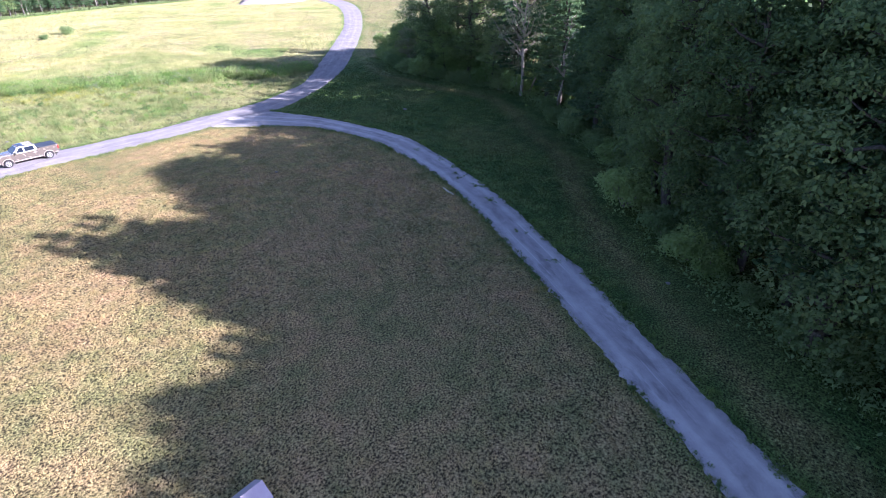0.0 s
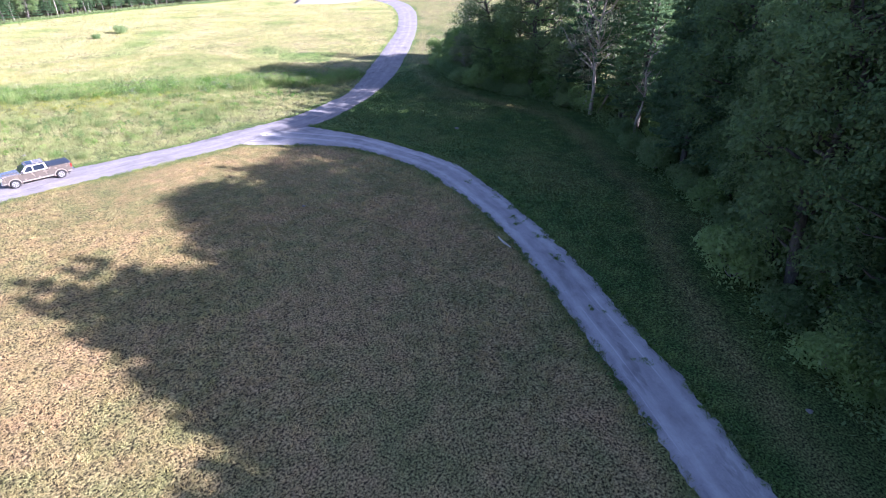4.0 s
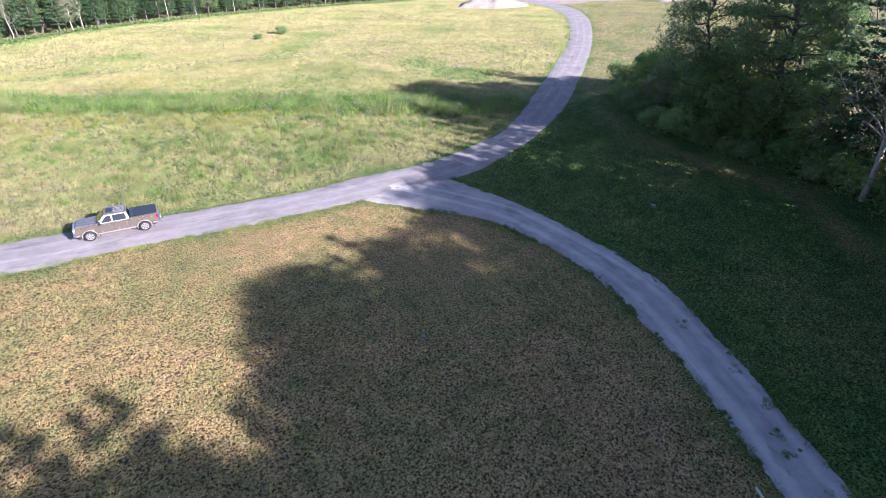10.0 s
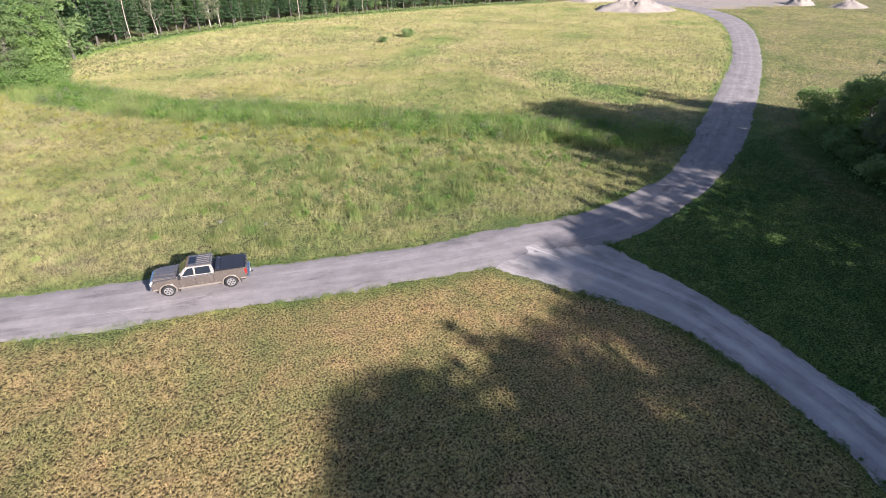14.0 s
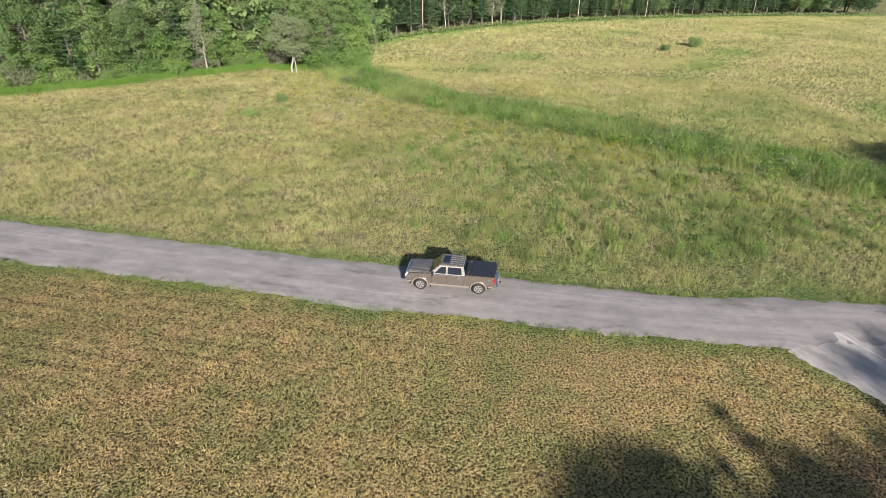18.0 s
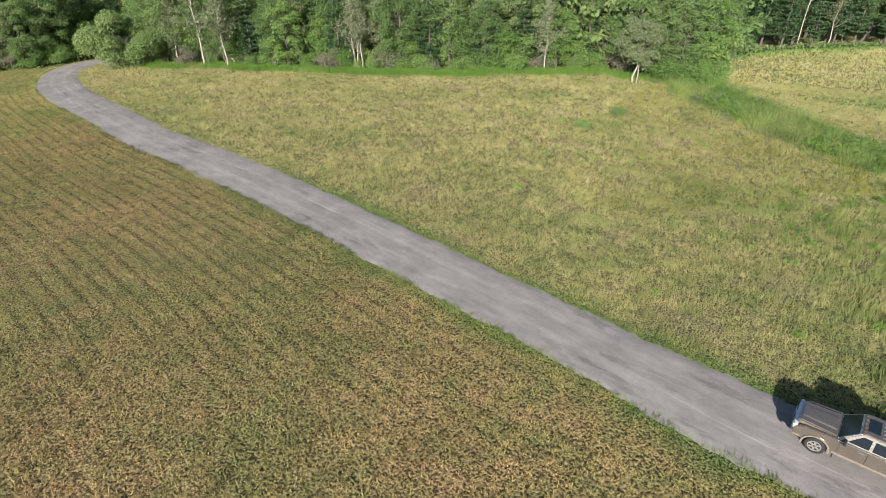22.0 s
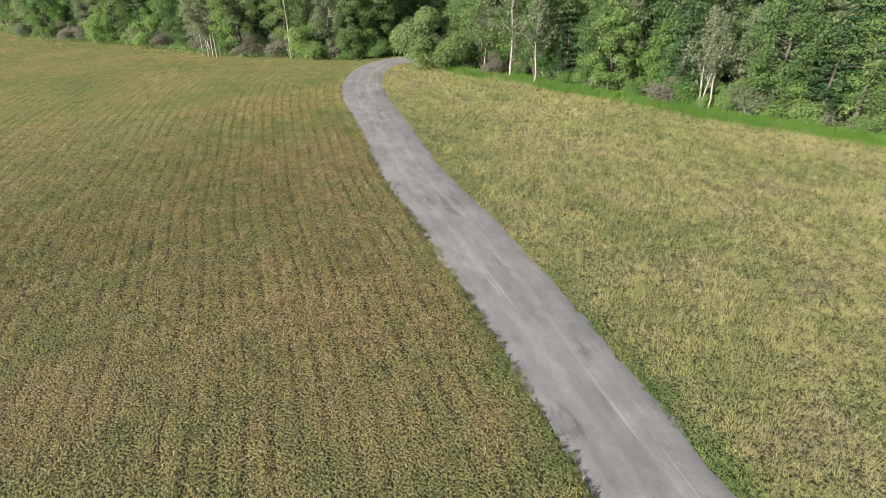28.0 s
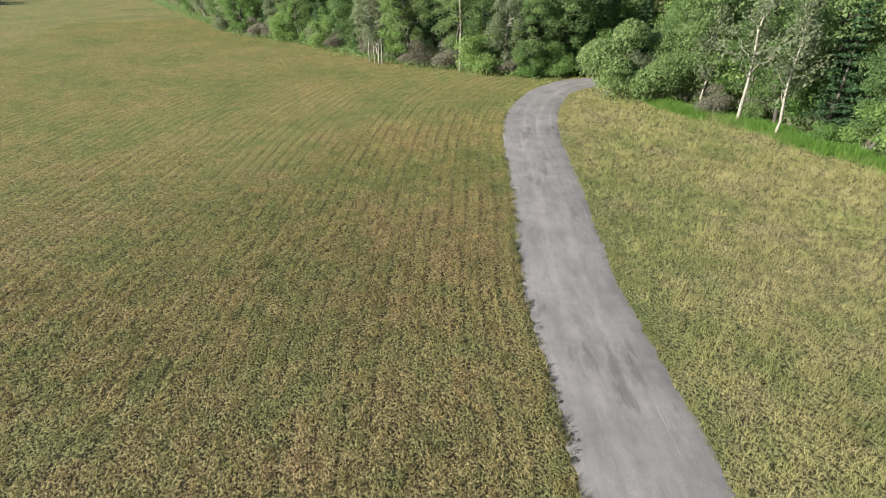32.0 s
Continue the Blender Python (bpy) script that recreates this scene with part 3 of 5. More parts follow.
def dead_tree(seed, h, r0, bark, name="dead_tree", label="bare pale grey dead tree with thin branches", twigs=16, leaves=0, lean=(0.0, 0.0), leaf=None):
    r = np.random.default_rng(seed)
    ob = thing(name, label, "tree", "trees of the wood")
    tp = bent(r, (0, 0, -0.2), (lean[0] * h + r.normal(0, .03 * h), lean[1] * h + r.normal(0, .03 * h), h), 8, 0.04)
    tv, tf = tube(tp, np.linspace(0.013 * h, 0.02, 8), 7)
    bits, pts = [(tv, tf)], []
    for i in range(twigs):
        t = r.uniform(0.25, 0.95)
        base = np.array([np.interp(t, np.linspace(0, 1, 8), tp[:, k]) for k in range(3)])
        ang = r.uniform(0, 6.28)
        L = r0 * (1.15 - t) * r.uniform(0.6, 1.2)
        e = base + [math.cos(ang) * L, math.sin(ang) * L, L * r.uniform(0.5, 1.2)]
        p = bent(r, base, e, 5, 0.2)
        bits.append(tube(p, np.linspace(0.005 * h, 0.012, 5), 5))
        for _ in range(5):
            s = r.integers(1, 5)
            e2 = p[s] + r.normal(0, 0.33 * L, 3) + [0, 0, 0.2 * L]
            q = bent(r, p[s], e2, 4, 0.2)
            bits.append(tube(q, np.linspace(0.022, 0.008, 4), 4))
            if leaves:
                pts.append(q[1:].repeat(leaves, 0) + r.normal(0, 0.45, (3 * leaves, 3)))
    bv, bf = joined(bits)
    put("trunk", mesh_np("trunk", bv, bf, smooth=True), bark, ob)
    if leaves:
        lv, lf = sprays(r, np.concatenate(pts), 0.17, 0.4)
        put("crown", mesh_np("crown", lv, lf), leaf or M_LEAF_DULL, ob, "thin scattered leaves")
    return ob


def shrub(seed, h, r0, per, size, leaf, name="shrub", label="rounded leafy green shrub at the wood's edge"):
    r = np.random.default_rng(seed)
    ob = thing(name, label, "shrub", "shrubs at the wood's edge")
    bits, cs, rs = [], [], []
    for i in range(9):
        ang, t = i * 2.4, r.uniform(0.3, 1) if i % 3 else r.uniform(0.12, 0.35)
        e = np.array([math.cos(ang) * r0 * 0.65 * r.uniform(.4, 1), math.sin(ang) * r0 * 0.65 * r.uniform(.4, 1), h * 0.72 * t])
        bits.append(tube(bent(r, (0.1 * math.cos(ang), 0.1 * math.sin(ang), -0.1), e, 5, 0.2), np.linspace(0.05, 0.015, 5), 5))
        cs.append(e)
        rs.append(r0 * r.uniform(0.4, 0.6))
    bv, bf = joined(bits)
    put("stem", mesh_np("stem", bv, bf, smooth=True), M_DEADWOOD, ob)
    lv, lf = blobs(r, cs, rs, per, size)
    put("foliage", mesh_np("foliage", lv, lf), leaf, ob)
    return ob


FRONT = [broad_tree(10 + i, h, r0, 300, 0.155, leaf, bark, low, nblob=36) for i, (h, r0, leaf, bark, low) in enumerate([
    (17, 4.2, M_LEAF, M_BARK, 0.12), (20, 4.6, M_LEAF, M_BARK, 0.15), (14, 3.8, M_LEAF_LIGHT, M_BARK, 0.06), (15, 3.6, M_LEAF_DULL, M_BIRCH, 0.2), (18, 4.4, M_LEAF, M_BARK, 0.18)])]
TALL = [broad_tree(20 + i, 24, r0, 430, 0.15, leaf, M_BARK, low, nblob=44) for i, (r0, leaf, low) in enumerate([(5.0, M_LEAF_SHADED, 0.10), (5.6, M_LEAF_SHADED, 0.14), (4.6, M_LEAF_SHADED, 0.12), (5.0, M_LEAF_LIGHT, 0.12)])]
BACK = [broad_tree(30 + i, h, r0, 170, 0.30, M_LEAF, M_BARK, 0.08, nblob=26) for i, (h, r0) in enumerate([(20, 4.6), (22, 5.0), (18, 4.2)])]
PINES = [pine_tree(50, 21, 4.0, 0.20, 1.6), pine_tree(51, 17, 3.6, 0.20, 1.6), pine_tree(52, 12, 3.2, 0.19, 1.6), pine_tree(53, 25, 5.0, 0.19, 1.9)]
BIRCH = [dead_tree(60, 13, 3.5, M_BIRCH, "birch_tree", "slender pale-barked birch with thin greyish leaves", 18, 8), dead_tree(61, 15, 3.5, M_BIRCH, "birch_tree", "slender pale-barked birch with thin greyish leaves", 18, 7)]
FAR = [broad_tree(40 + i, h, 4.8, 100, 0.45, M_LEAF, M_BARK, 0.1, nblob=18) for i, h in enumerate((20, 22))]
CORNER = [broad_tree(80, 10.5, 3.4, 300, 0.13, M_LEAF_PALE, M_BIRCH, 0.32, "birch_tree", "small pale silvery tree with a forked white trunk", 0.03, 26)]
DEAD = [dead_tree(65, 15, 4.5, M_DEADWOOD, twigs=20), dead_tree(66, 12, 3.5, M_DEADWOOD)]
PALE = [dead_tree(67, 22, 8.0, M_DEADWOOD, "half_dead_tree", "tall half-dead tree with pale grey limbs and thin leaves", 34, 5, (0.0, 0.0), M_LEAF_PALE),
        dead_tree(68, 19, 7.0, M_DEADWOOD, "half_dead_tree", "pale half-dead tree leaning over the wood's edge", 30, 5, (0.30, -0.36), M_LEAF_PALE)]
SHRUBS = [shrub(70, 3.2, 2.4, 420, 0.115, M_LEAF_LIGHT), shrub(71, 4.2, 2.6, 420, 0.12, M_LEAF_DULL, label="greyish-green leafy shrub with bare twigs"), shrub(72, 2.2, 1.8, 340, 0.10, M_LEAF),
          shrub(73, 4.6, 2.7, 420, 0.11, M_LEAF_MAUVE, label="greyish-mauve half-bare shrub among green ones"), shrub(74, 6.5, 3.2, 600, 0.145, M_LEAF_LIGHT, label="tall rounded bright green shrub")]
def top_of(ob):
    """How high the leaves of a tree reach in earnest."""
    me = next(c for c in ob.children if c.name.startswith("crown")).data
    co = np.empty(3 * len(me.vertices), np.float32)
    me.vertices.foreach_get("co", co)
    return float(np.percentile(co[2::3], 97))


HEIGHT = {ob.name: top_of(ob) for ob in FRONT + TALL + BACK + PINES}
for kind in PINES:
    HEIGHT[kind.name] *= 1.075
BUSH = [shrub(73, 12.5, 5.0, 2600, 0.17, M_LEAF, "bush", "large rounded green bush where the lane enters the wood")]
USED = set()


def plant(kind, x, y, scale=1.0, turn=None, label=""):
    m = pose(x, y, 0, 0, 0, rng.uniform(0, 360) if turn is None else turn) @ Matrix.Scale(scale, 4)
    if kind.name not in USED:
        USED.add(kind.name)
        ob = kind
        ob.matrix_basis = m
    else:
        ob = copy_thing(kind, m @ Matrix.Scale(1 / kind.scale[0], 4))
    if label:
        ob["label"] = label
    return ob


def rows_along(edge, depth, gap, jitter, r):
    """Places in rows behind an edge; the wood lies to the edge's left."""
    e = spline(edge, 1.0)
    run = np.concatenate([[0], np.cumsum(np.linalg.norm(np.diff(e, axis=0), axis=1))])
    d = np.gradient(e, axis=0)
    d /= np.linalg.norm(d, axis=1)[:, None]
    for row, off in enumerate(depth):
        for s in np.arange(r.uniform(0, gap[row]), run[-1], gap[row]):
            i = np.searchsorted(run, s)
            i = min(i, len(e) - 1)
            p = e[i] + np.array([-d[i, 1], d[i, 0]]) * off + r.normal(0, jitter, 2)
            yield row, p


def clear(p, margin):
    x, y = np.array([p[0]]), np.array([p[1]])
    a, b = near(x, y, MAIN[::2]), near(x, y, SIDE[::2])
    return a[0][0] > a[2][0] + margin and b[0][0] > b[2][0] + margin


# how far the shadows of the wood reach: place across the sun's way, and along it
REACH = np.array([(-23, -8), (-18.5, -6.8), (-16, -4.2), (-15.1, -7.3), (-14.2, -10), (-12.8, -8.5), (-12, -5.2), (-9.5, -4.5), (-7.8, 0.4), (-6.2, 7), (-4.2, 16), (-3, 18), (0.8, 17), (2, 11), (6.5, 10.5),
                  (8.5, 12.5), (9.9, 16.8), (13.8, 19), (16.5, 19), (20, 19.5), (22, 13), (23, 7), (25.2, 6), (26.3, 10), (28, 18.5), (33, 22), (39.7, 25), (45, 28), (50, 34), (54, 44), (57, 50), (66, 45), (74, 39), (77, 31), (86, 30)])


def tall(p, wide):
    """The height of a tree at p, so wide, whose shadow keeps within the reach."""
    u, v = p[0] * SHADE.y - p[1] * SHADE.x, p[0] * SHADE.x + p[1] * SHADE.y
    if u < -22:
        return 0.0
    return (min(np.interp(u + k, REACH[:, 0], REACH[:, 1]) for k in (-wide, 0, wide)) - v) * math.tan(radians(SUN_ELEV))


def plant_woods():
    r = np.random.default_rng(5)
    # north wood: rows behind its edge
    for row, p in rows_along(NORTH_EDGE, (2.0, 6.0, 11.0, 18.0, 27.0, 38.0), (3.9, 5.0, 6.5, 8.0, 9.0, 10.0), 1.0, r):
        if not clear(p, 2.6) or p[0] < -235:
            continue
        pine = p[0] > -12 or r.uniform() < 0.25
        if row < 2:
            u = r.uniform()
            kind = PINES[r.integers(0, 3)] if pine and u < 0.75 else BIRCH[r.integers(0, 2)] if u > 0.93 else FRONT[r.integers(0, 5)]
        else:
            kind = PINES[r.integers(0, 2)] if pine and row < 3 else BACK[r.integers(0, 3)] if row < 3 else FAR[r.integers(0, 2)]
        plant(kind, p[0], p[1], r.uniform(0.8, 1.1) * (0.8 if row == 0 else 1))
    for row, p in rows_along(NORTH_EDGE[:19], (1.2, 4.0, 7.0), (2.9, 3.6, 5.0), 0.9, r):
        if clear(p, 2.2) and p[0] > -190:
            plant(SHRUBS[r.integers(0, 5) if row < 2 else 4 - r.integers(0, 2) * r.integers(0, 5)], p[0], p[1], r.uniform(0.6, 1.15) * (1.4 if row == 2 else 1))
    # wood beside the gravel track, tall enough for the shade it throws over the field
    r = np.random.default_rng(15)
    for row, p in rows_along(EAST_EDGE[::-1], (-2.5, -6.5, -12.0, -19.0, -28.0), (3.7, 4.2, 5.5, 7.0, 9.0), 0.9, r):
        u, v = r.uniform(), r.uniform()
        across = p[0] * SHADE.y - p[1] * SHADE.x
        if not clear(p, 3.0) or (row > 0 and across > 43) or (row > 1 and across > 38) or (50 < p[0] < 62 and v > 0.8) or math.dist(p, (57, -5)) < 4.5:
            continue
        pine = u < (0.33 if p[0] < 30 else 0.5)
        h = min(tall(p, 0.5 if pine else 2.5 if row < 2 else 4.2), 28.5)
        if across > 47:
            h = min(h, r.uniform(6, 11))
        if h < 5:
            continue
        if not pine and p[0] < 40:
            h -= 2.0
        if p[0] < 0 and v < 0.35:
            pine = True
        kind = FRONT[int(v * 5)] if across > 47 else PINES[3] if pine else TALL[int(v * 3)] if row < 2 else BACK[int(v * 3)]
        plant(kind, p[0], p[1], h * (0.97 + 0.06 * v) / HEIGHT[kind.name])
    # tall pointed pines that stand out of the canopy, added to cast these shadow tips
    for u, tip in ((-19.5, -7), (-17.4, -5.5), (-16, -3.8), (-12, -4.8), (-10.4, -4.4), (-8.6, -1), (-7.2, 3), (-5.8, 10), (-4.4, 16.5), (-3.0, 18.8), (-0.6, 17), (0.9, 17.5), (4.5, 11), (7.5, 12), (9.6, 17), (11.6, 19.2), (14.5, 19.6), (17, 18), (20, 20.8), (21.8, 17.5), (27.9, 19), (29.6, 18.5), (32, 20.5), (34.8, 22.5), (36.6, 23.5), (38.8, 22.5), (41.6, 24), (43.5, 25.5), (46, 27), (48.2, 30), (50.4, 34), (53.2, 44), (58.8, 50), (62.5, 48), (67, 45), (71.5, 41), (77, 36), (83, 33), (87, 32)):
        for h in np.arange(17, 30, 0.5):
            v = tip - h / math.tan(radians(SUN_ELEV))
            p = np.array([u * SHADE.y + v * SHADE.x, -u * SHADE.x + v * SHADE.y])
            side = near(p[:1], p[1:], np.array(EAST_EDGE[::-1], float))
            if side[1][0] < 0 and side[0][0] > (1.5 if u > 46 else 3):
                break
        kind = TALL[int(u) % 3] if u > 57 and int(2 * u) % 3 else PINES[3]
        plant(kind, p[0], p[1], h / HEIGHT[kind.name])
    # full-crowned trees between them, added to fill gaps in the shade they cast
    for i, (u, tip) in enumerate(((30.8, 13), (34, 15.5), (37.5, 17.5), (41, 19), (-18.2, -9), (-15.9, -8), (-2.5, 8), (14, 8.5), (20.5, 14), (29.0, 14.5), (31.5, 17), (61, 45), (65.5, 43), (69.5, 40))):
        h = 27.0 if u > 60 else 20.0
        v = tip - h / math.tan(radians(SUN_ELEV))
        plant(TALL[i % 3], u * SHADE.y + v * SHADE.x, -u * SHADE.x + v * SHADE.y, h / HEIGHT[TALL[i % 3].name])
    for row, p in rows_along(EAST_EDGE[::-1], (0.3, -3.5), (3.4, 5.0), 0.6, r):
        if clear(p, 2.0) and math.dist(p, (55, -6.5)) > 4:
            plant(SHRUBS[(2, 0, 2)[r.integers(0, 3)]], p[0], p[1], r.uniform(0.7, 1.3))
    for row, p in rows_along(EAST_EDGE[:9][::-1], (-5.0, -8.5), (3.2, 3.6), 0.7, r):
        if clear(p, 2.0) and math.dist(p, (57, -5)) > 2.5:
            plant(SHRUBS[(0, 2, 4)[r.integers(0, 3)]], p[0], p[1], r.uniform(0.8, 1.3))
    # trees out of sight that shade the far western field
    for x in (-300, -291, -283, -274, -266, -258):
        plant(FAR[r.integers(0, 2)], x, -104 + r.normal(0, 3), 1.0)
    # the dense corner of the north wood
    for x, y, k, f in ((-9.5, 107.5, 0, 0.8), (-6.0, 112.5, 2, 0.95), (-12.5, 109.5, 4, 0.8), (-4.5, 119.0, 1, 0.75), (-7.0, 125.5, 0, 0.9)):
        plant(FRONT[k], x, y, f)
    for x, y in ((-7.5, 106.0), (-11.0, 106.8), (-4.8, 109.8), (-4.2, 115.0)):
        plant(SHRUBS[0], x, y, 1.2)
    # single trees
    plant(PALE[0], 56.5, -4.6, 1.0, 40)
    plant(PALE[1], 57.6, -5.4, 1.0, 0)
    plant(TALL[3], 66.5, -16.0, 0.85, 60)
    plant(DEAD[0], 49.0, -12.5, 0.9, 120)
    plant(BIRCH[0], 77.5, 26.0, 1.05, 30, "slender sunlit tree with bare pale branches and thin leaves")
    plant(BIRCH[1], 80.5, 24.5, 0.95, 200, "slender sunlit tree with bare pale branches and thin leaves")
    plant(FRONT[3], 82.5, 22.0, 0.62, 70)
    plant(CORNER[0], -16.0, 104.6, 1.0, 0)
    plant(BIRCH[1], -15.4, 104.9, 0.6, 130, "slender white birch trunk beside the silvery tree")
    plant(BIRCH[0], -61.9, 95.0, 0.9, 80)
    plant(BIRCH[1], -61.2, 95.2, 0.75, 250)
    plant(BIRCH[1], -88.5, 86.0, 1.1, 10)
    plant(BIRCH[0], -83.5, 86.5, 1.0, 100)
    plant(BIRCH[0], -31.0, 106.8, 0.85, 190)
    plant(DEAD[1], -138, 54.5, 1.3, 20, "forked pale grey trunk standing before the dark wood")
    plant(DEAD[1], -137.4, 55, 1.15, 170, "forked pale grey trunk standing before the dark wood")
    plant(BUSH[0], -103.6, 77.6, 1.0, 10)
    plant(BUSH[0], -98.5, 82.0, 0.85, 140)
    for x, y in ((-119, 80), (-120, 88), (-116, 95), (-112, 103), (-107, 106), (-95, 104), (-92, 98), (-98, 95)):
        plant(FRONT[r.integers(0, 3)], x, y, 0.95)


plant_woods()


def bare_trunk(x, y, h, rad, lean, bark, label, seed):
    r = np.random.default_rng(seed)
    ob = thing("bare_trunk", label, "tree trunk", "bare trunks at the wood's edge")
    tv, tf = tube(bent(r, (0, 0, -0.2), (lean * h, 0, h), 7, 0.02), np.linspace(rad, rad * 0.5, 7), 9)
    put("trunk", mesh_np("trunk", tv, tf, smooth=True), bark, ob)
    for k in range(5):
        z = h * (0.35 + 0.12 * k)
        v, f = tube(bent(r, (lean * z, 0, z), (lean * z + r.normal(0, .5), r.normal(0, .5), z + 0.25), 4, 0.1), [0.035, 0.03, 0.02, 0.01], 5)
        put("branch_stub", mesh_np("branch_stub", v, f, smooth=True), bark, ob)
    ob.matrix_basis = pose(x, y, 0, 0, 0, r.uniform(0, 360))


bare_trunk(-124.5, 63.3, 17, 0.17, 0.0, M_DEADWOOD, "tall straight bare grey trunk before the wood", 1)
bare_trunk(-179.0, 26.3, 15, 0.22, 0.05, M_BARK, "dark leaning bare trunk at the field's edge", 2)
for k, (x, y) in enumerate(((-134.8, 51.0), (-134.0, 51.6), (-133.2, 52.1), (-135.9, 50.2))):
    bare_trunk(x, y, 3.4 + 0.4 * k, 0.13, 0.04, M_BIRCH, "short pale broken trunk at the wood's edge", 3 + k)
for k, (x, y) in enumerate(((10, 151.5), (33, 166.0), (57, 172), (80, 177))):
    bare_trunk(x, y, 15, 0.11, 0.0, M_DEADWOOD, "tall pale trunk among the dark pines", 9 + k)


# ---------------------------------------------------------------- pickup truck
M_PAINT = plain("grey_brown_paint", (0.175, 0.150, 0.131), 0.26, 0.6, 0.5, 0.05, 2, 0.9)
M_TRIM = plain("pale_tan_trim", (0.275, 0.240, 0.205), 0.3, 0.45, 0.5, 0.06, 4, 0.4)
M_CHROME = plain("chrome", (0.75, 0.75, 0.76), 0.12, 1.0, 0.5, 0.04, 4)
M_ALLOY = plain("alloy", (0.30, 0.295, 0.29), 0.35, 0.5, 0.5, 0.1, 9)
M_RUBBER = plain("rubber", (0.022, 0.022, 0.023), 0.8, 0, 0.3, 0.2, 8)
M_BLACK = plain("black_plastic", (0.018, 0.018, 0.02), 0.5, 0, 0.4, 0.15, 8)
M_COVER = plain("black_bed_cover", (0.016, 0.017, 0.022), 0.38, 0, 0.5, 0.15, 3)
M_WINDOW = plain("tinted_glass", (0.012, 0.017, 0.026), 0.08, 0, 0.4, 0.05, 2, 0.0)
M_SILVER = plain("silver_paint", (0.44, 0.42, 0.40), 0.28, 0.6, 0.5, 0.05, 2, 0.6)
M_RED = plain("red_lens", (0.22, 0.012, 0.012), 0.2, 0, 0.5, 0.05, 5, 0.5)
M_LENS = plain("clear_lens", (0.62, 0.64, 0.66), 0.12, 0.2, 0.6, 0.06, 5, 0.5)
M_AMBER = plain("amber_lens", (0.16, 0.08, 0.03), 0.25, 0, 0.5, 0.05, 5)
M_PLATE = plain("white_plate", (0.7, 0.7, 0.68), 0.4, 0, 0.4, 0.04, 20)


def solid(points, y0, y1, bevel=0.0, segs=2):
    """A side outline in x and z, drawn out from y0 to y1."""
    bm = bmesh.new()
    f = bm.faces.new([bm.verts.new((x, y0, z)) for x, z in points])
    ext = bmesh.ops.extrude_face_region(bm, geom=[f])
    bmesh.ops.translate(bm, verts=[v for v in ext["geom"] if isinstance(v, bmesh.types.BMVert)], vec=(0, y1 - y0, 0))
    bmesh.ops.recalc_face_normals(bm, faces=bm.faces)
    if bevel:
        bmesh.ops.bevel(bm, geom=[e for e in bm.edges if e.calc_face_angle(0) > 0.5], offset=bevel, segments=segs, affect="EDGES")
    return bm


def block(x0, x1, y0, y1, z0, z1, bevel=0.02, segs=2):
    return solid([(x0, z0), (x1, z0), (x1, z1), (x0, z1)], y0, y1, bevel, segs)


def hull8(low, high, z0, z1, bevel=0.03):
    """A body between two level rectangles (x0, x1, half width front, half width back)."""
    bm = bmesh.new()
    rings = []
    for (x0, x1, wf, wb), z in ((low, z0), (high, z1)):
        rings.append([bm.verts.new(c) for c in ((x0, -wb, z), (x1, -wf, z), (x1, wf, z), (x0, wb, z))])
    a, b = rings
    bm.faces.new(a[::-1])
    bm.faces.new(b)
    for i in range(4):
        bm.faces.new((a[i], a[(i + 1) % 4], b[(i + 1) % 4], b[i]))
    if bevel:
        bmesh.ops.bevel(bm, geom=bm.edges[:], offset=bevel, segments=3, affect="EDGES")
    return bm


def pane(corners, thick=0.012):
    """A flat sheet with the given corners, drawn out along its normal."""
    bm = bmesh.new()
    c = [Vector(p) for p in corners]
    n = (c[1] - c[0]).cross(c[2] - c[0]).normalized()
    lo = [bm.verts.new(p - n * thick) for p in c]
    hi = [bm.verts.new(p + n * thick) for p in c]
    bm.faces.new(hi)
    bm.faces.new(lo[::-1])
    k = len(c)
    for i in range(k):
        bm.faces.new((lo[i], lo[(i + 1) % k], hi[(i + 1) % k], hi[i]))
    return bm


def arc(cx, cz, r, a0, a1, n=10):
    return [(cx + r * math.cos(radians(a)), cz + r * math.sin(radians(a))) for a in np.linspace(a0, a1, n)]


def ring(cx, cz, r0, r1, y0, y1, a0, a1, n=14):
    return solid(arc(cx, cz, r1, a0, a1, n) + arc(cx, cz, r0, a1, a0, n), y0, y1)


def lathe(profile, n=28):
    """Turned about the y axis from (radius, y) pairs."""
    bm = bmesh.new()
    loops = [[bm.verts.new((r * math.cos(a), y, r * math.sin(a))) for a in np.linspace(0, 2 * math.pi, n, endpoint=False)] for r, y in profile]
    for p, q in zip(loops[:-1], loops[1:]):
        for i in range(n):
            bm.faces.new((p[i], p[(i + 1) % n], q[(i + 1) % n], q[i]))
    bm.faces.new(loops[0][::-1])
    bm.faces.new(loops[-1])
    bmesh.ops.recalc_face_normals(bm, faces=bm.faces)
    return bm


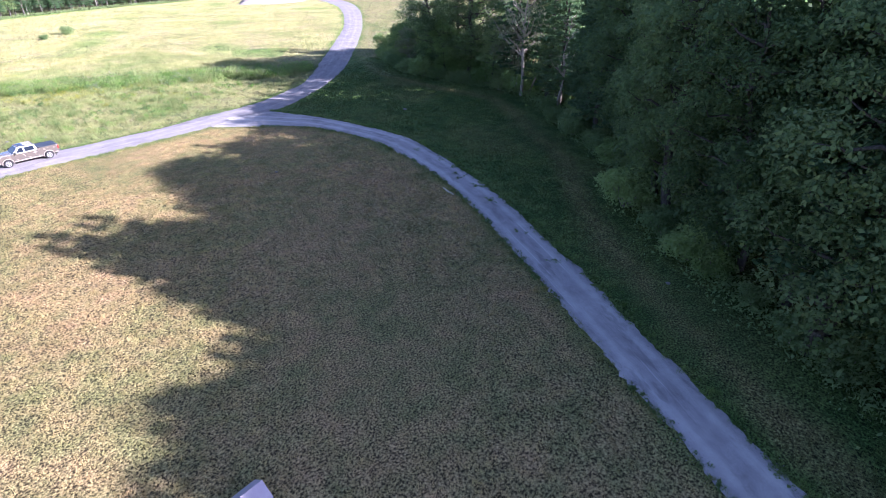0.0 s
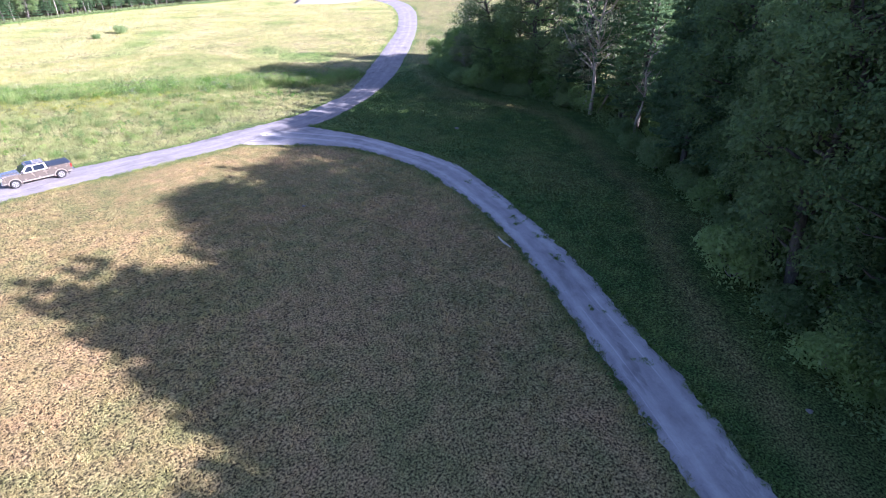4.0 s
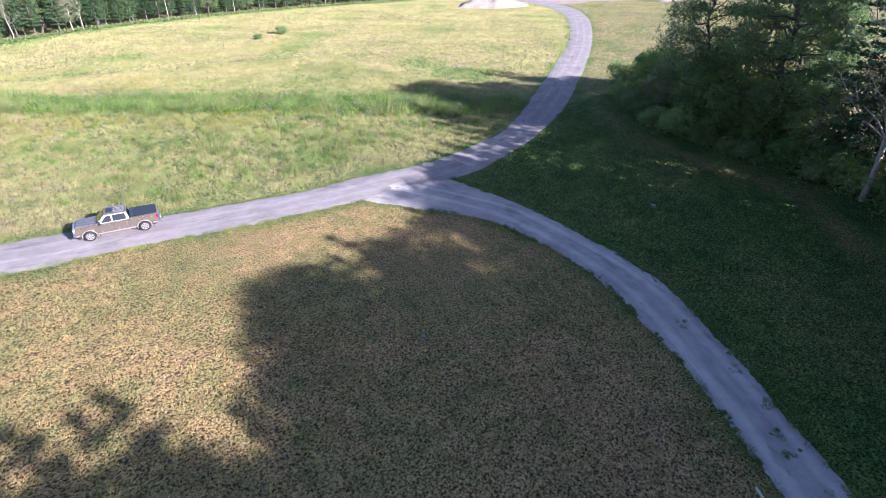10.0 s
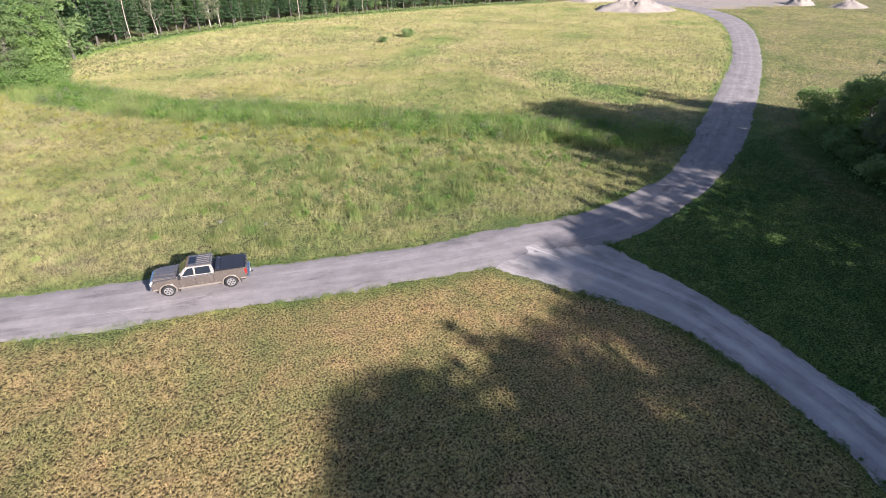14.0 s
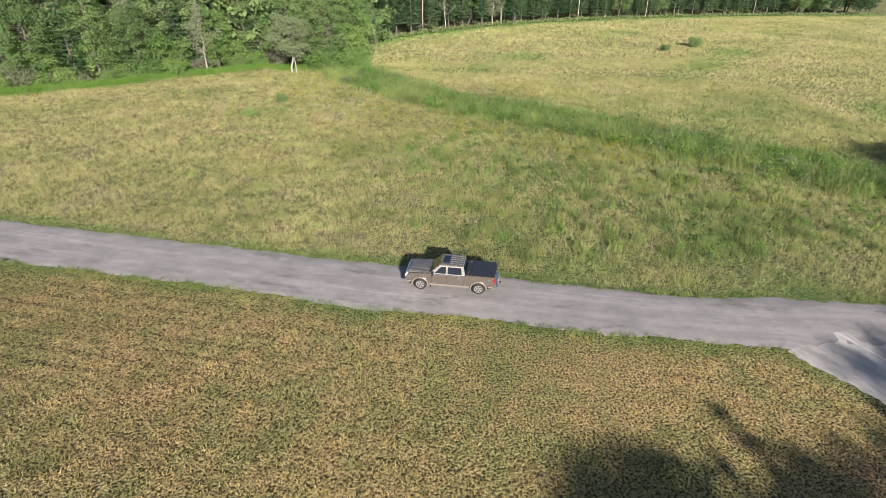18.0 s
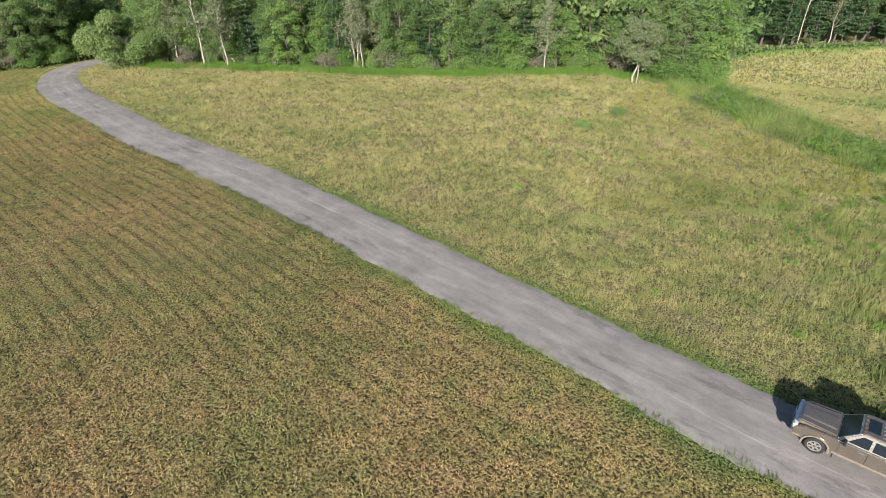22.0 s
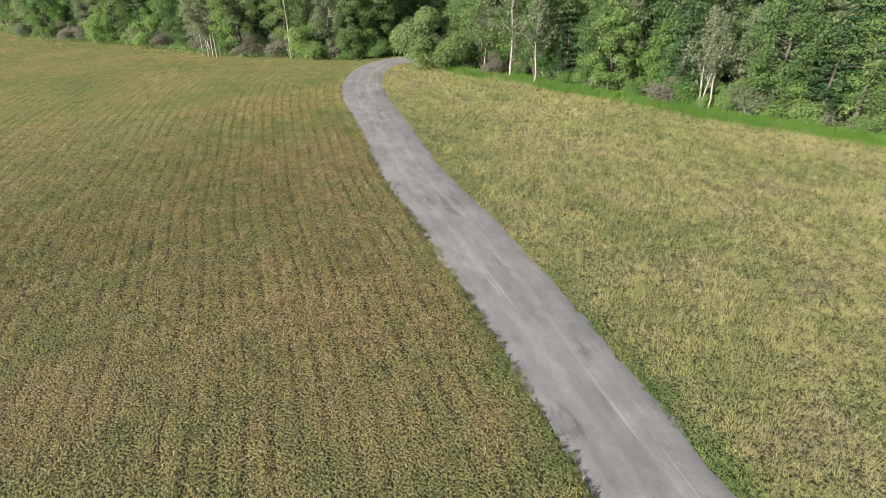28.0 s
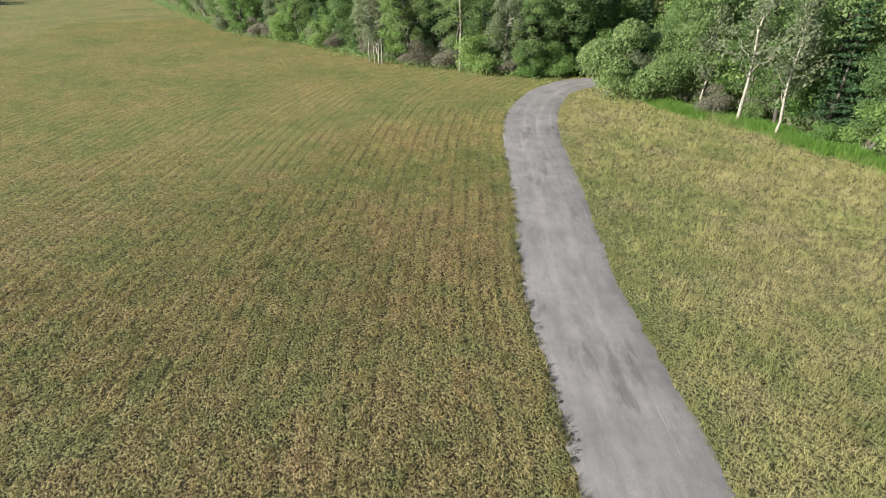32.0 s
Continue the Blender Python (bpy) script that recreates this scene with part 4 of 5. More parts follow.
def build_truck():
    t = thing("pickup_truck", "grey-brown crew-cab pickup truck with black bed cover on the lane", "pickup truck")
    FA, RA, W = 2.0, -1.97, 1.0
    # side outline with both wheel arches
    side = [(-3.05, 0.62), (-3.08, 1.40), (-1.06, 1.42), (-1.04, 1.30), (1.38, 1.30), (2.6, 1.24), (2.98, 1.08), (3.0, 0.62), (2.55, 0.50)]
    side += arc(FA, 0.42, 0.52, 10, 170) + [(1.40, 0.46), (-1.38, 0.46)] + arc(RA, 0.42, 0.52, 10, 170) + [(-2.55, 0.55)]
    for s in (-1, 1):
        y0, y1 = sorted((s * 0.84, s * W))
        part("side_panel", solid(side, y0, y1, 0.025), M_PAINT, t)
        y0, y1 = sorted((s * 0.9, s * (W + 0.02)))
        part("rocker_trim", block(-1.36, 1.40, y0, y1, 0.44, 0.60, 0.03), M_TRIM, t, "pale tan lower trim")
        for x0, x1 in ((-3.0, -2.62), (2.62, 2.95)):
            part("corner_trim", block(x0, x1, y0, y1, 0.56, 0.68, 0.02), M_TRIM, t, "pale tan corner trim")
        part("belt_trim", block(-1.0, 1.36, *sorted((s * 0.95, s * (W + 0.012))), 1.245, 1.285, 0.01), M_CHROME, t, "bright belt trim")
        for cx in (FA, RA):
            y0, y1 = sorted((s * 0.93, s * (W + 0.045)))
            part("fender_flare", ring(cx, 0.42, 0.50, 0.575, y0, y1, -10, 190), M_TRIM, t, "pale tan wheel-arch flare")
        for x in (-2.62, 1.30):
            y0, y1 = sorted((s * 0.78, s * 1.0))
            part("mud_flap", block(x - 0.02, x + 0.02, y0, y1, 0.22, 0.56, 0.005), M_BLACK, t, "black rubber mud flap")
        y0, y1 = sorted((s * 1.0, s * 1.012))
        for x0, x1 in ((0.20, 0.215), (-0.95, -0.935), (1.22, 1.235)):
            part("door_seam", block(x0, x1, y0, y1, 0.62, 1.28, 0), M_BLACK, t, "dark door gap")
        y0, y1 = sorted((s * 1.0, s * 1.04))
        for x in (0.32, -0.82):
            part("door_handle", block(x, x + 0.2, y0, y1, 1.08, 1.14, 0.012), M_CHROME, t, "chrome door handle")
        y0, y1 = sorted((s * 1.02, s * 1.26))
        part("mirror", block(1.05, 1.17, y0, y1, 1.28, 1.56, 0.03), M_BLACK, t, "black towing mirror")
        y0, y1 = sorted((s * 0.92, s * 1.04))
        part("mirror_arm", block(1.09, 1.13, y0, y1, 1.31, 1.36, 0.008), M_BLACK, t)
        y0, y1 = sorted((s * 0.72, s * 0.985))
        part("headlight", block(2.86, 3.03, y0, y1, 0.92, 1.16, 0.03), M_LENS, t, "clear headlight")
        y0, y1 = sorted((s * 0.86, s * 1.01))
        part("tail_light", block(-3.11, -2.93, y0, y1, 0.95, 1.34, 0.02), M_RED, t, "red tail light")
        y0, y1 = sorted((s * 0.92, s * 1.0))
        part("bed_rail", block(-3.02, -1.08, y0, y1, 1.41, 1.45, 0.012), M_BLACK, t, "black bed rail cap")
    part("underbody", block(-2.9, 2.85, -0.82, 0.82, 0.36, 1.15, 0.03), M_BLACK, t)
    part("hood", hull8((1.36, 2.95, 0.80, 0.86), (1.36, 2.85, 0.72, 0.82), 1.12, 1.34, 0.05), M_PAINT, t)
    part("hood_bulge", hull8((1.45, 2.85, 0.42, 0.48), (1.5, 2.75, 0.34, 0.42), 1.32, 1.385, 0.02), M_PAINT, t)
    part("grille", block(2.90, 3.06, -0.70, 0.70, 0.80, 1.18, 0.03), M_CHROME, t, "chrome grille")
    for z in (0.87, 0.97, 1.07):
        part("grille_bar", block(3.05, 3.075, -0.62, 0.62, z, z + 0.05, 0.008), M_BLACK, t)
    part("front_bumper", block(2.92, 3.10, -0.98, 0.98, 0.48, 0.76, 0.05, 3), M_CHROME, t, "chrome front bumper")
    part("cab", hull8((-1.04, 1.42, 0.93, 0.93), (-0.90, 0.66, 0.76, 0.78), 1.26, 1.93, 0.04), M_SILVER, t, "silver cab pillars")
    part("roof", hull8((-0.92, 0.70, 0.77, 0.79), (-0.86, 0.60, 0.72, 0.74), 1.91, 1.97, 0.02), M_PAINT, t)
    part("sunroof", block(0.08, 0.52, -0.45, 0.45, 1.965, 1.985, 0.008), M_WINDOW, t, "dark glass sunroof")
    for i in range(5):
        y = -0.52 + i * 0.26
        part("roof_rib", block(-0.80, 0.0, y - 0.03, y + 0.03, 1.965, 1.985, 0.008), M_TRIM, t, "pale roof rib")
        part("marker_light", block(0.57, 0.65, y * 1.1 - 0.04, y * 1.1 + 0.04, 1.955, 1.995, 0.012), M_AMBER, t, "amber cab marker light")

    def on_side(s, x, k):          # a point on the cab's sloping side, k from belt to roof
        return (x, s * (0.93 + (0.77 - 0.93) * k + 0.006), 1.26 + 0.67 * k)
    for s in (-1, 1):
        for (xa, xb), (xc, xd) in (((1.02, 0.26), (0.26, 0.58)), ((0.14, -0.82), (-0.76, 0.14))):
            c = [on_side(s, xa, 0.14), on_side(s, xb, 0.14), on_side(s, xc, 0.84), on_side(s, xd, 0.84)]
            part("side_window", pane(c if s > 0 else c[::-1]), M_WINDOW, t, "dark tinted side window")

    def on_front(y, k):
        return (1.42 + (0.66 - 1.42) * k + 0.004, y * (1 - 0.16 * k), 1.26 + 0.67 * k)
    part("windshield", pane([on_front(-0.82, 0.10), on_front(0.82, 0.10), on_front(0.80, 0.88), on_front(-0.80, 0.88)], 0.014), M_WINDOW, t, "dark windshield")

    def on_back(y, k):
        return (-1.04 + 0.14 * k - 0.004, y * (1 - 0.12 * k), 1.26 + 0.67 * k)
    part("rear_window", pane([on_back(0.76, 0.28), on_back(-0.76, 0.28), on_back(-0.76, 0.86), on_back(0.76, 0.86)], 0.014), M_WINDOW, t, "dark rear window")
    part("bed_cover", block(-3.0, -1.42, -0.91, 0.91, 1.40, 1.455, 0.015), M_COVER, t, "black bed cover")
    part("toolbox", block(-1.42, -1.07, -0.90, 0.90, 1.38, 1.52, 0.02), M_COVER, t, "black toolbox behind the cab")
    for s in (-1, 1):
        part("latch", block(-1.36, -1.26, s * 0.66 - 0.05, s * 0.66 + 0.05, 1.52, 1.54, 0.006), M_CHROME, t, "small chrome latch")
    part("tailgate", block(-3.12, -3.04, -0.84, 0.84, 0.72, 1.42, 0.025), M_PAINT, t)
    part("tailgate_handle", block(-3.14, -3.11, -0.12, 0.12, 1.18, 1.30, 0.008), M_BLACK, t, "black tailgate handle")
    part("rear_bumper", block(-3.24, -3.02, -0.97, 0.97, 0.52, 0.72, 0.04, 3), M_CHROME, t, "chrome rear bumper")
    part("number_plate", block(-3.255, -3.24, -0.16, 0.16, 0.55, 0.69, 0.004), M_PLATE, t, "plain white number plate")
    part("tow_hitch", block(-3.42, -3.2, -0.05, 0.05, 0.44, 0.53, 0.01), M_BLACK, t)
    tyre = [(0.26, -0.13), (0.36, -0.15), (0.405, -0.135), (0.42, -0.09), (0.42, 0.09), (0.405, 0.135), (0.36, 0.15), (0.26, 0.13)]
    for cx in (FA, RA):
        for s in (-1, 1):
            w = part("wheel", lathe([(0.24, -0.10), (0.26, -0.12), (0.26, 0.12), (0.24, 0.10)], 24), M_ALLOY, t, "alloy wheel")
            w.location = (cx, s * 0.88, 0.42)
            part("tyre", lathe(tyre), M_RUBBER, w, "black tyre", True)
            part("rim", ring(0, 0, 0.235, 0.28, *sorted((s * 0.12, s * 0.145)), 0, 360, 29), M_ALLOY, w, "bright rim")
            part("hub", lathe([(0.07, -0.13), (0.07, 0.13)], 14), M_CHROME, w)
            for k in range(6):
                a = k * math.pi / 3
                bm = block(-0.055, 0.055, s * 0.09, s * 0.135, 0.05, 0.26, 0.012)
                bmesh.ops.rotate(bm, verts=bm.verts[:], cent=(0, 0, 0), matrix=Matrix.Rotation(a, 3, "Y"))
                part("spoke", bm, M_ALLOY, w)
    t.matrix_basis = pose(4.5, 35.05, 0.045, 0, 0, 165.7) @ Matrix.Scale(0.97, 4)


build_truck()


# ---------------------------------------------------------------- grass
def blades(name, x, y, height, width, per, lean, label, seed, spread=0.11, mottle=0.3, base=0.52):
    """Tufts of upright blades, one triangle each, with the sward's own colours."""
    r = np.random.default_rng(seed)
    n = len(x)
    meadow, lush, _ = sward_kinds(x, y)
    h = np.broadcast_to(height, n)
    k = per
    cx = np.repeat(x, k) + r.normal(0, 0.05, n * k) * (1 + 2 * np.repeat(h, k))
    cy = np.repeat(y, k) + r.normal(0, 0.05, n * k) * (1 + 2 * np.repeat(h, k))
    hh = np.repeat(h, k) * r.uniform(0.55, 1.25, n * k)
    w = np.repeat(np.broadcast_to(width, n), k) * r.uniform(0.6, 1.3, n * k)
    ang = r.uniform(0, 2 * np.pi, n * k)
    ox, oy = np.cos(ang) * w / 2, np.sin(ang) * w / 2
    tilt = r.normal(0, lean, (2, n * k)) * hh
    z0 = -0.05 - 0.15 * np.repeat(np.clip(1 - near(x, y, DITCH)[0] / 5.0, 0, 1), k)
    v = np.empty((n * k, 3, 3), np.float32)
    v[:, 0] = np.stack([cx - ox, cy - oy, z0], 1)
    v[:, 1] = np.stack([cx + ox, cy + oy, z0], 1)
    v[:, 2] = np.stack([cx + tilt[0], cy + tilt[1], z0 + 0.06 + hh], 1)
    me = mesh_np(name, v.reshape(-1, 3), np.arange(3 * n * k).reshape(-1, 3))
    tone = np.clip(base + mottle * (0.7 * patchy(x, y, 0.19, 23) + 0.7 * patchy(x, y, 0.5, 25) + 0.6 * patchy(x, y, 1.9, 24) - 1.0) + r.normal(0, spread, n), 0.02, 2.0)
    add_kinds(me, np.repeat(meadow, 3 * k), np.repeat(lush, 3 * k), tone=np.repeat(tone, 3 * k))
    return tagged(put(name, me, M_BLADE), label, "grass", kind="stuff")


def clumps(name, x, y, height, per, wide, blade, tone, label, seed, kind=(1, 0.95)):
    """Lumps of tall blades, each lump with one height and tone."""
    q = np.random.default_rng(seed)
    n = len(x)
    h = np.repeat(q.uniform(*height, n), per) * q.uniform(0.6, 1.1, n * per)
    g = np.repeat(q.uniform(*tone, n), per)
    b = np.repeat(kind[1] - 0.45 * q.uniform(0, 1, n) ** 3, per)
    ob = blades(name, np.repeat(x, per) + q.normal(0, wide, n * per), np.repeat(y, per) + q.normal(0, wide, n * per), h, blade, 2, 0.35, label, seed)
    a = np.ones((len(ob.data.vertices), 4), np.float32)
    a[:, 0], a[:, 1], a[:, 2] = np.repeat(g, 6), kind[0], np.repeat(b, 6)
    ob.data.color_attributes["kinds"].data.foreach_set("color", a.ravel())
    return ob


def scatter(box, density, seed):
    r = np.random.default_rng(seed)
    n = int((box[1] - box[0]) * (box[3] - box[2]) * density)
    return r.uniform(box[0], box[1], n), r.uniform(box[2], box[3], n)


def off_road(x, y, margin=-0.16):
    dm, sm, wm = near(x, y, MAIN[::2])
    ds, ss, ws = near(x, y, SIDE[::2])
    edge = 0.35 * wobble(x, y, 0.7, 21)
    return (dm > wm + margin + edge) & (ds > ws + margin + edge), sm, ss, dm - wm, ds - ws


def grow():
    r = np.random.default_rng(31)
    # short dry stubble of the mown field
    x, y = scatter((-100, 30, -36, 62), 60, 1)
    ok, sm, ss, dm, ds = off_road(x, y)
    m = ok & (sm < 0) & (ss < 0) & (r.uniform(0, 1, len(x)) < ease(x + 1.1 * y + 14 * wobble(x, y, 6.0, 36), -75, -20))
    x, y, dm = x[m], y[m], dm[m]
    lane = rounds(x, y)
    lane = (np.sin(lane * 2 * np.pi / 1.15) * 0.6 + np.sin(lane * 2 * np.pi / 0.57) * 0.4) * (1.0 - 0.72 * ease(x - y, -75, -15))
    keep = r.uniform(0, 1, len(x)) < 0.5 + 0.46 * lane + 0.8 * (patchy(x, y, 0.33, 24) - 0.5)
    x, y, dm = x[keep], y[keep], dm[keep]
    h = np.clip(0.035 + 0.08 * patchy(x, y, 0.3, 8) + r.normal(0, 0.03, len(x)), 0.03, 0.25) + np.clip(0.5 - dm, 0, .5) * 0.2
    blades("mown_grass", x, y, h, 0.045, 3, 0.95, "short dry brown and green mown grass", 41, 0.07, 0.85, 0.80)
    x, y = scatter((-210, -60, -20, 75), 10, 2)
    ok, sm, ss, dm, ds = off_road(x, y)
    m = ok & (sm < 0) & (near(x, y, np.array(NORTH_EDGE[:9], float))[1] < 0)
    blades("mown_grass", x[m], y[m], 0.08, 0.08, 2, 0.9, "short mown grass of the western field", 42, 0.06, 0.3)
    # tall meadow north of the lane
    x, y = scatter((-108, 62, 28, 112), 27, 3)
    ok, sm, ss, dm, ds = off_road(x, y)
    ne = near(x, y, np.array(NORTH_EDGE[9:], float))
    m = ok & (sm > 0) & (ne[1] < 0)
    m &= r.uniform(0, 1, len(x)) < 0.55 + 1.3 * (patchy(x, y, 0.55, 13) - 0.3)
    x, y, dm, ne0 = x[m], y[m], dm[m], ne[0][m]
    dd, _, wd = near(x, y, DITCH)
    h = 0.31 + 0.10 * wobble(x, y, 3.0, 9) + 0.10 * wobble(x, y, 0.9, 10)
    h = h + 0.30 * (patchy(x, y, 0.7, 12) - 0.5)
    h = np.where(dm < 1.5, 0.16 + 0.08 * dm, h)
    h = np.where(dd < wd, h + 0.45 * (1 - dd / np.maximum(wd, 1)), h)
    h = np.where(ne0 < 3, h + 0.4, h)
    blades("meadow_grass", x, y, np.clip(h, 0.1, 1.4), 0.020, 6, 0.40, "tall yellow-green meadow grass", 43, 0.06, 0.62, 1.05)
    # reeds of the ditch, in lumps of their own height and tone
    x, y = scatter((-14, 66, 34, 114), 0.8, 14)
    dd, _, wd = near(x, y, DITCH)
    m = (dd < wd * (0.85 + 0.4 * wobble(x, y, 2.2, 15))) & off_road(x, y, 1.2)[0]
    m &= patchy(x, y, 4.5, 7) > 0.30
    clumps("ditch_reeds", x[m], y[m], (0.4, 1.8), 60, 0.55, 0.05, (0.4, 1.5), "tall green reeds filling the ditch", 48, (1, 0.75))
    # bright reeds at the foot of the north wood
    q = np.random.default_rng(49)
    e = spline(NORTH_EDGE[9:19], 0.5)
    i = q.integers(0, len(e), 4200)
    d = np.gradient(e, axis=0)
    d /= np.linalg.norm(d, axis=1)[:, None]
    o = -1.6 + q.normal(0, 0.7, len(i)) - 0.8 * wobble(e[i, 0], e[i, 1], 2.5, 44)
    x, y = e[i, 0] - d[i, 1] * o + q.normal(0, .2, len(i)), e[i, 1] + d[i, 0] * o + q.normal(0, .2, len(i))
    m = patchy(x, y, 3.0, 45) > 0.25
    clumps("edge_reeds", x[m], y[m], (0.3, 1.05), 14, 0.28, 0.06, (0.35, 0.8), "bright green reeds along the foot of the wood", 50)
    # far meadow
    x, y = scatter((-8, 190, 50, 178), 10, 4)
    ok, sm, ss, dm, ds = off_road(x, y)
    m = ok & (sm > 0) & (y > 112 - 0.9 * (x + 8)) & (near(x, y, np.array(NORTH_EDGE[18:], float))[1] < 0) & (y < 0.62 * x + 152)
    blades("meadow_grass", x[m], y[m], 0.26 + 0.10 * wobble(x[m], y[m], 5, 12), 0.05, 3, 0.5, "tall yellowish grass of the far meadow", 44, 0.06, 0.5, 1.5)
    # lawn between the track and the wood
    x, y = scatter((-14, 78, -52, 34), 26, 5)
    ok, sm, ss, dm, ds = off_road(x, y)
    m = ok & (sm < 0) & (ss > 0) & (near(x, y, np.array(EAST_EDGE, float))[1] > -99) & (near(x, y, np.array(EAST_EDGE[::-1], float))[1] > 0)
    blades("lawn_grass", x[m], y[m], 0.11 + 0.03 * wobble(x[m], y[m], 2, 13), 0.055, 2, 0.7, "lush green grass in the shade of the wood", 45, 0.06, 0.45, 0.12)
    # pale field past the wood
    x, y = scatter((70, 230, -10, 130), 2.5, 6)
    ok, sm, ss, dm, ds = off_road(x, y)
    m = ok & (sm < 0) & (near(x, y, np.array(EAST_EDGE[::-1], float))[1] > -9)
    blades("mown_grass", x[m], y[m], 0.14, 0.18, 2, 0.8, "pale mown grass of the eastern field", 46, 0.05, 0.3, 1.05)
    # rank weeds along the lane and the track
    for line, side, n, seed, name, label in ((MAIN[8:165], -1, 2600, 51, "verge_weeds", "ragged green weeds and dry stems along the lane"),
                                             (MAIN[20:190], 1, 2600, 52, "verge_weeds", "low green weeds along the lane"),
                                             (SIDE[4:90], 1, 1500, 53, "verge_weeds", "low green weeds along the track"),
                                             (SIDE[4:90], -1, 1500, 54, "verge_weeds", "low green weeds along the track")):
        q = np.random.default_rng(seed)
        i = q.integers(0, len(line) - 1, n)
        d = line[i + 1, :2] - line[i, :2]
        d /= np.linalg.norm(d, axis=1)[:, None] + 1e-9
        o = side * (line[i, 2] + np.abs(q.normal(0, 0.45, n)) - 0.15)
        x = line[i, 0] - d[:, 1] * o + q.uniform(-.5, .5, n) * d[:, 0]
        y = line[i, 1] + d[:, 0] * o + q.uniform(-.5, .5, n) * d[:, 1]
        m = off_road(x, y, -0.45)[0] & ((wobble(x, y, 1.6, seed) > -0.3))
        blades(name, x[m], y[m], 0.15 + 0.08 * wobble(x[m], y[m], 0.8, seed + 9), 0.04, 8, 0.7, label, seed, 0.10, 0.4, 0.85)
    # green clumps in the meadow
    x, y = r.uniform(-12, 50, 1100), r.uniform(33, 84, 1100)
    m = off_road(x, y, 1.0)[0] & (near(x, y, MAIN[::2])[1] > 0) & (near(x, y, np.array(NORTH_EDGE[9:], float))[1] < 0) & (wobble(x, y, 6, 61) > 0.0)
    clumps("meadow_clumps", x[m], y[m], (0.25, 0.65), 46, 0.34, 0.03, (0.55, 1.35), "rank green clumps of tall grass in the meadow", 62, (1, 0.55))
    # bushy dark weeds where the meadow meets the junction
    x, y = r.uniform(6, 38, 190), r.uniform(37, 64, 190)
    m = off_road(x, y, 1.0)[0] & (near(x, y, MAIN[::2])[1] > 0) & (near(x, y, DITCH)[0] > 5)
    clumps("meadow_weeds", x[m], y[m], (0.4, 1.0), 50, 0.32, 0.045, (0.5, 1.3), "dark bushy weeds standing in the meadow", 63, (1, 0.65))


grow()


def weeds_strip(name, edge, inset, n, h, size, material, label, seed):
    """A strip of leafy weeds along a wood's edge."""
    q = np.random.default_rng(seed)
    e = spline(edge, 1.0)
    d = np.gradient(e, axis=0)
    d /= np.linalg.norm(d, axis=1)[:, None]
    i = q.integers(0, len(e), n)
    o = q.normal(inset, 0.9, n)
    p = np.stack([e[i, 0] - d[i, 1] * o + q.normal(0, .6, n), e[i, 1] + d[i, 0] * o + q.normal(0, .6, n), q.uniform(0, 1, n) ** 0.7 * h * (1 + 0.4 * wobble(e[i, 0], e[i, 1], 3, seed))], 1)
    m = off_road(p[:, 0], p[:, 1], 0.3)[0]
    v, f = sprays(q, p[m], size, 0.3)
    tagged(put(name, mesh_np(name, v, f), material), label, "undergrowth", kind="stuff")


M_REED = leaf_mat("bright_reeds", [(0.1, (0.090, 0.185, 0.034)), (0.5, (0.145, 0.265, 0.048)), (0.9, (0.215, 0.330, 0.075))])
bpy.data.objects["edge_reeds"].data.materials[0] = M_REED
M_GOLD = leaf_mat("golden_flowers", [(0.1, (0.26, 0.25, 0.035)), (0.9, (0.38, 0.34, 0.05))])
M_PURPLE = leaf_mat("purple_flowers", [(0.1, (0.22, 0.10, 0.20)), (0.9, (0.30, 0.16, 0.27))])
for off, seed in ((-3.2, 75), (-1.0, 76), (1.2, 77), (3.2, 78)):
    weeds_strip("ditch_weeds", DITCH[:, :2], off, 5000, 1.1, 0.10, M_REED if seed % 2 else M_LEAF, "rank green weeds growing in the ditch", seed)
weeds_strip("undergrowth", NORTH_EDGE[1:8], 0.2, 9000, 0.8, 0.2, M_LEAF, "low green undergrowth at the foot of the wood", 72)
weeds_strip("undergrowth", NORTH_EDGE[18:], 0.2, 5000, 0.8, 0.22, M_LEAF, "low green undergrowth at the foot of the pines", 73)
weeds_strip("undergrowth", EAST_EDGE, 0.0, 22000, 0.9, 0.13, M_LEAF, "dark weeds at the foot of the shaded wood", 74)


def specks(name, n, box, thresh, seed, size, z, material, label, line=None):
    q = np.random.default_rng(seed)
    x, y = q.uniform(box[0], box[1], n), q.uniform(box[2], box[3], n)
    m = (wobble(x, y, 5.0, seed) > thresh) & off_road(x, y, 1.5)[0]
    if line is not None:
        m &= near(x, y, line)[0] < 5
    p = np.stack([x[m], y[m], q.uniform(z * 0.7, z * 1.2, m.sum())], 1)
    v, f = sprays(q, p, size, 1.2)
    tagged(put(name, mesh_np(name, v, f), material), label, "wildflowers", kind="stuff")


def lumps(name, x, y, wide, height, per, size, material, label, seed, base=-0.05):
    """Rounded leafy weeds, each a loose dome of small sprays."""
    q = np.random.default_rng(seed)
    n = len(x)
    w, h = q.uniform(*wide, n), q.uniform(*height, n)
    d = q.normal(0, 1, (n * per, 3))
    d /= np.linalg.norm(d, axis=1)[:, None]
    d[:, 2] = np.abs(d[:, 2])
    k = q.uniform(0.35, 1.08, n * per) ** 0.6
    p = np.stack([np.repeat(x, per) + d[:, 0] * k * np.repeat(w, per), np.repeat(y, per) + d[:, 1] * k * np.repeat(w, per), d[:, 2] * k * np.repeat(h, per) + base], 1)
    v, f = sprays(q, p, size, 0.4, d)
    tagged(put(name, mesh_np(name, v, f), material), label, "weeds", kind="stuff")


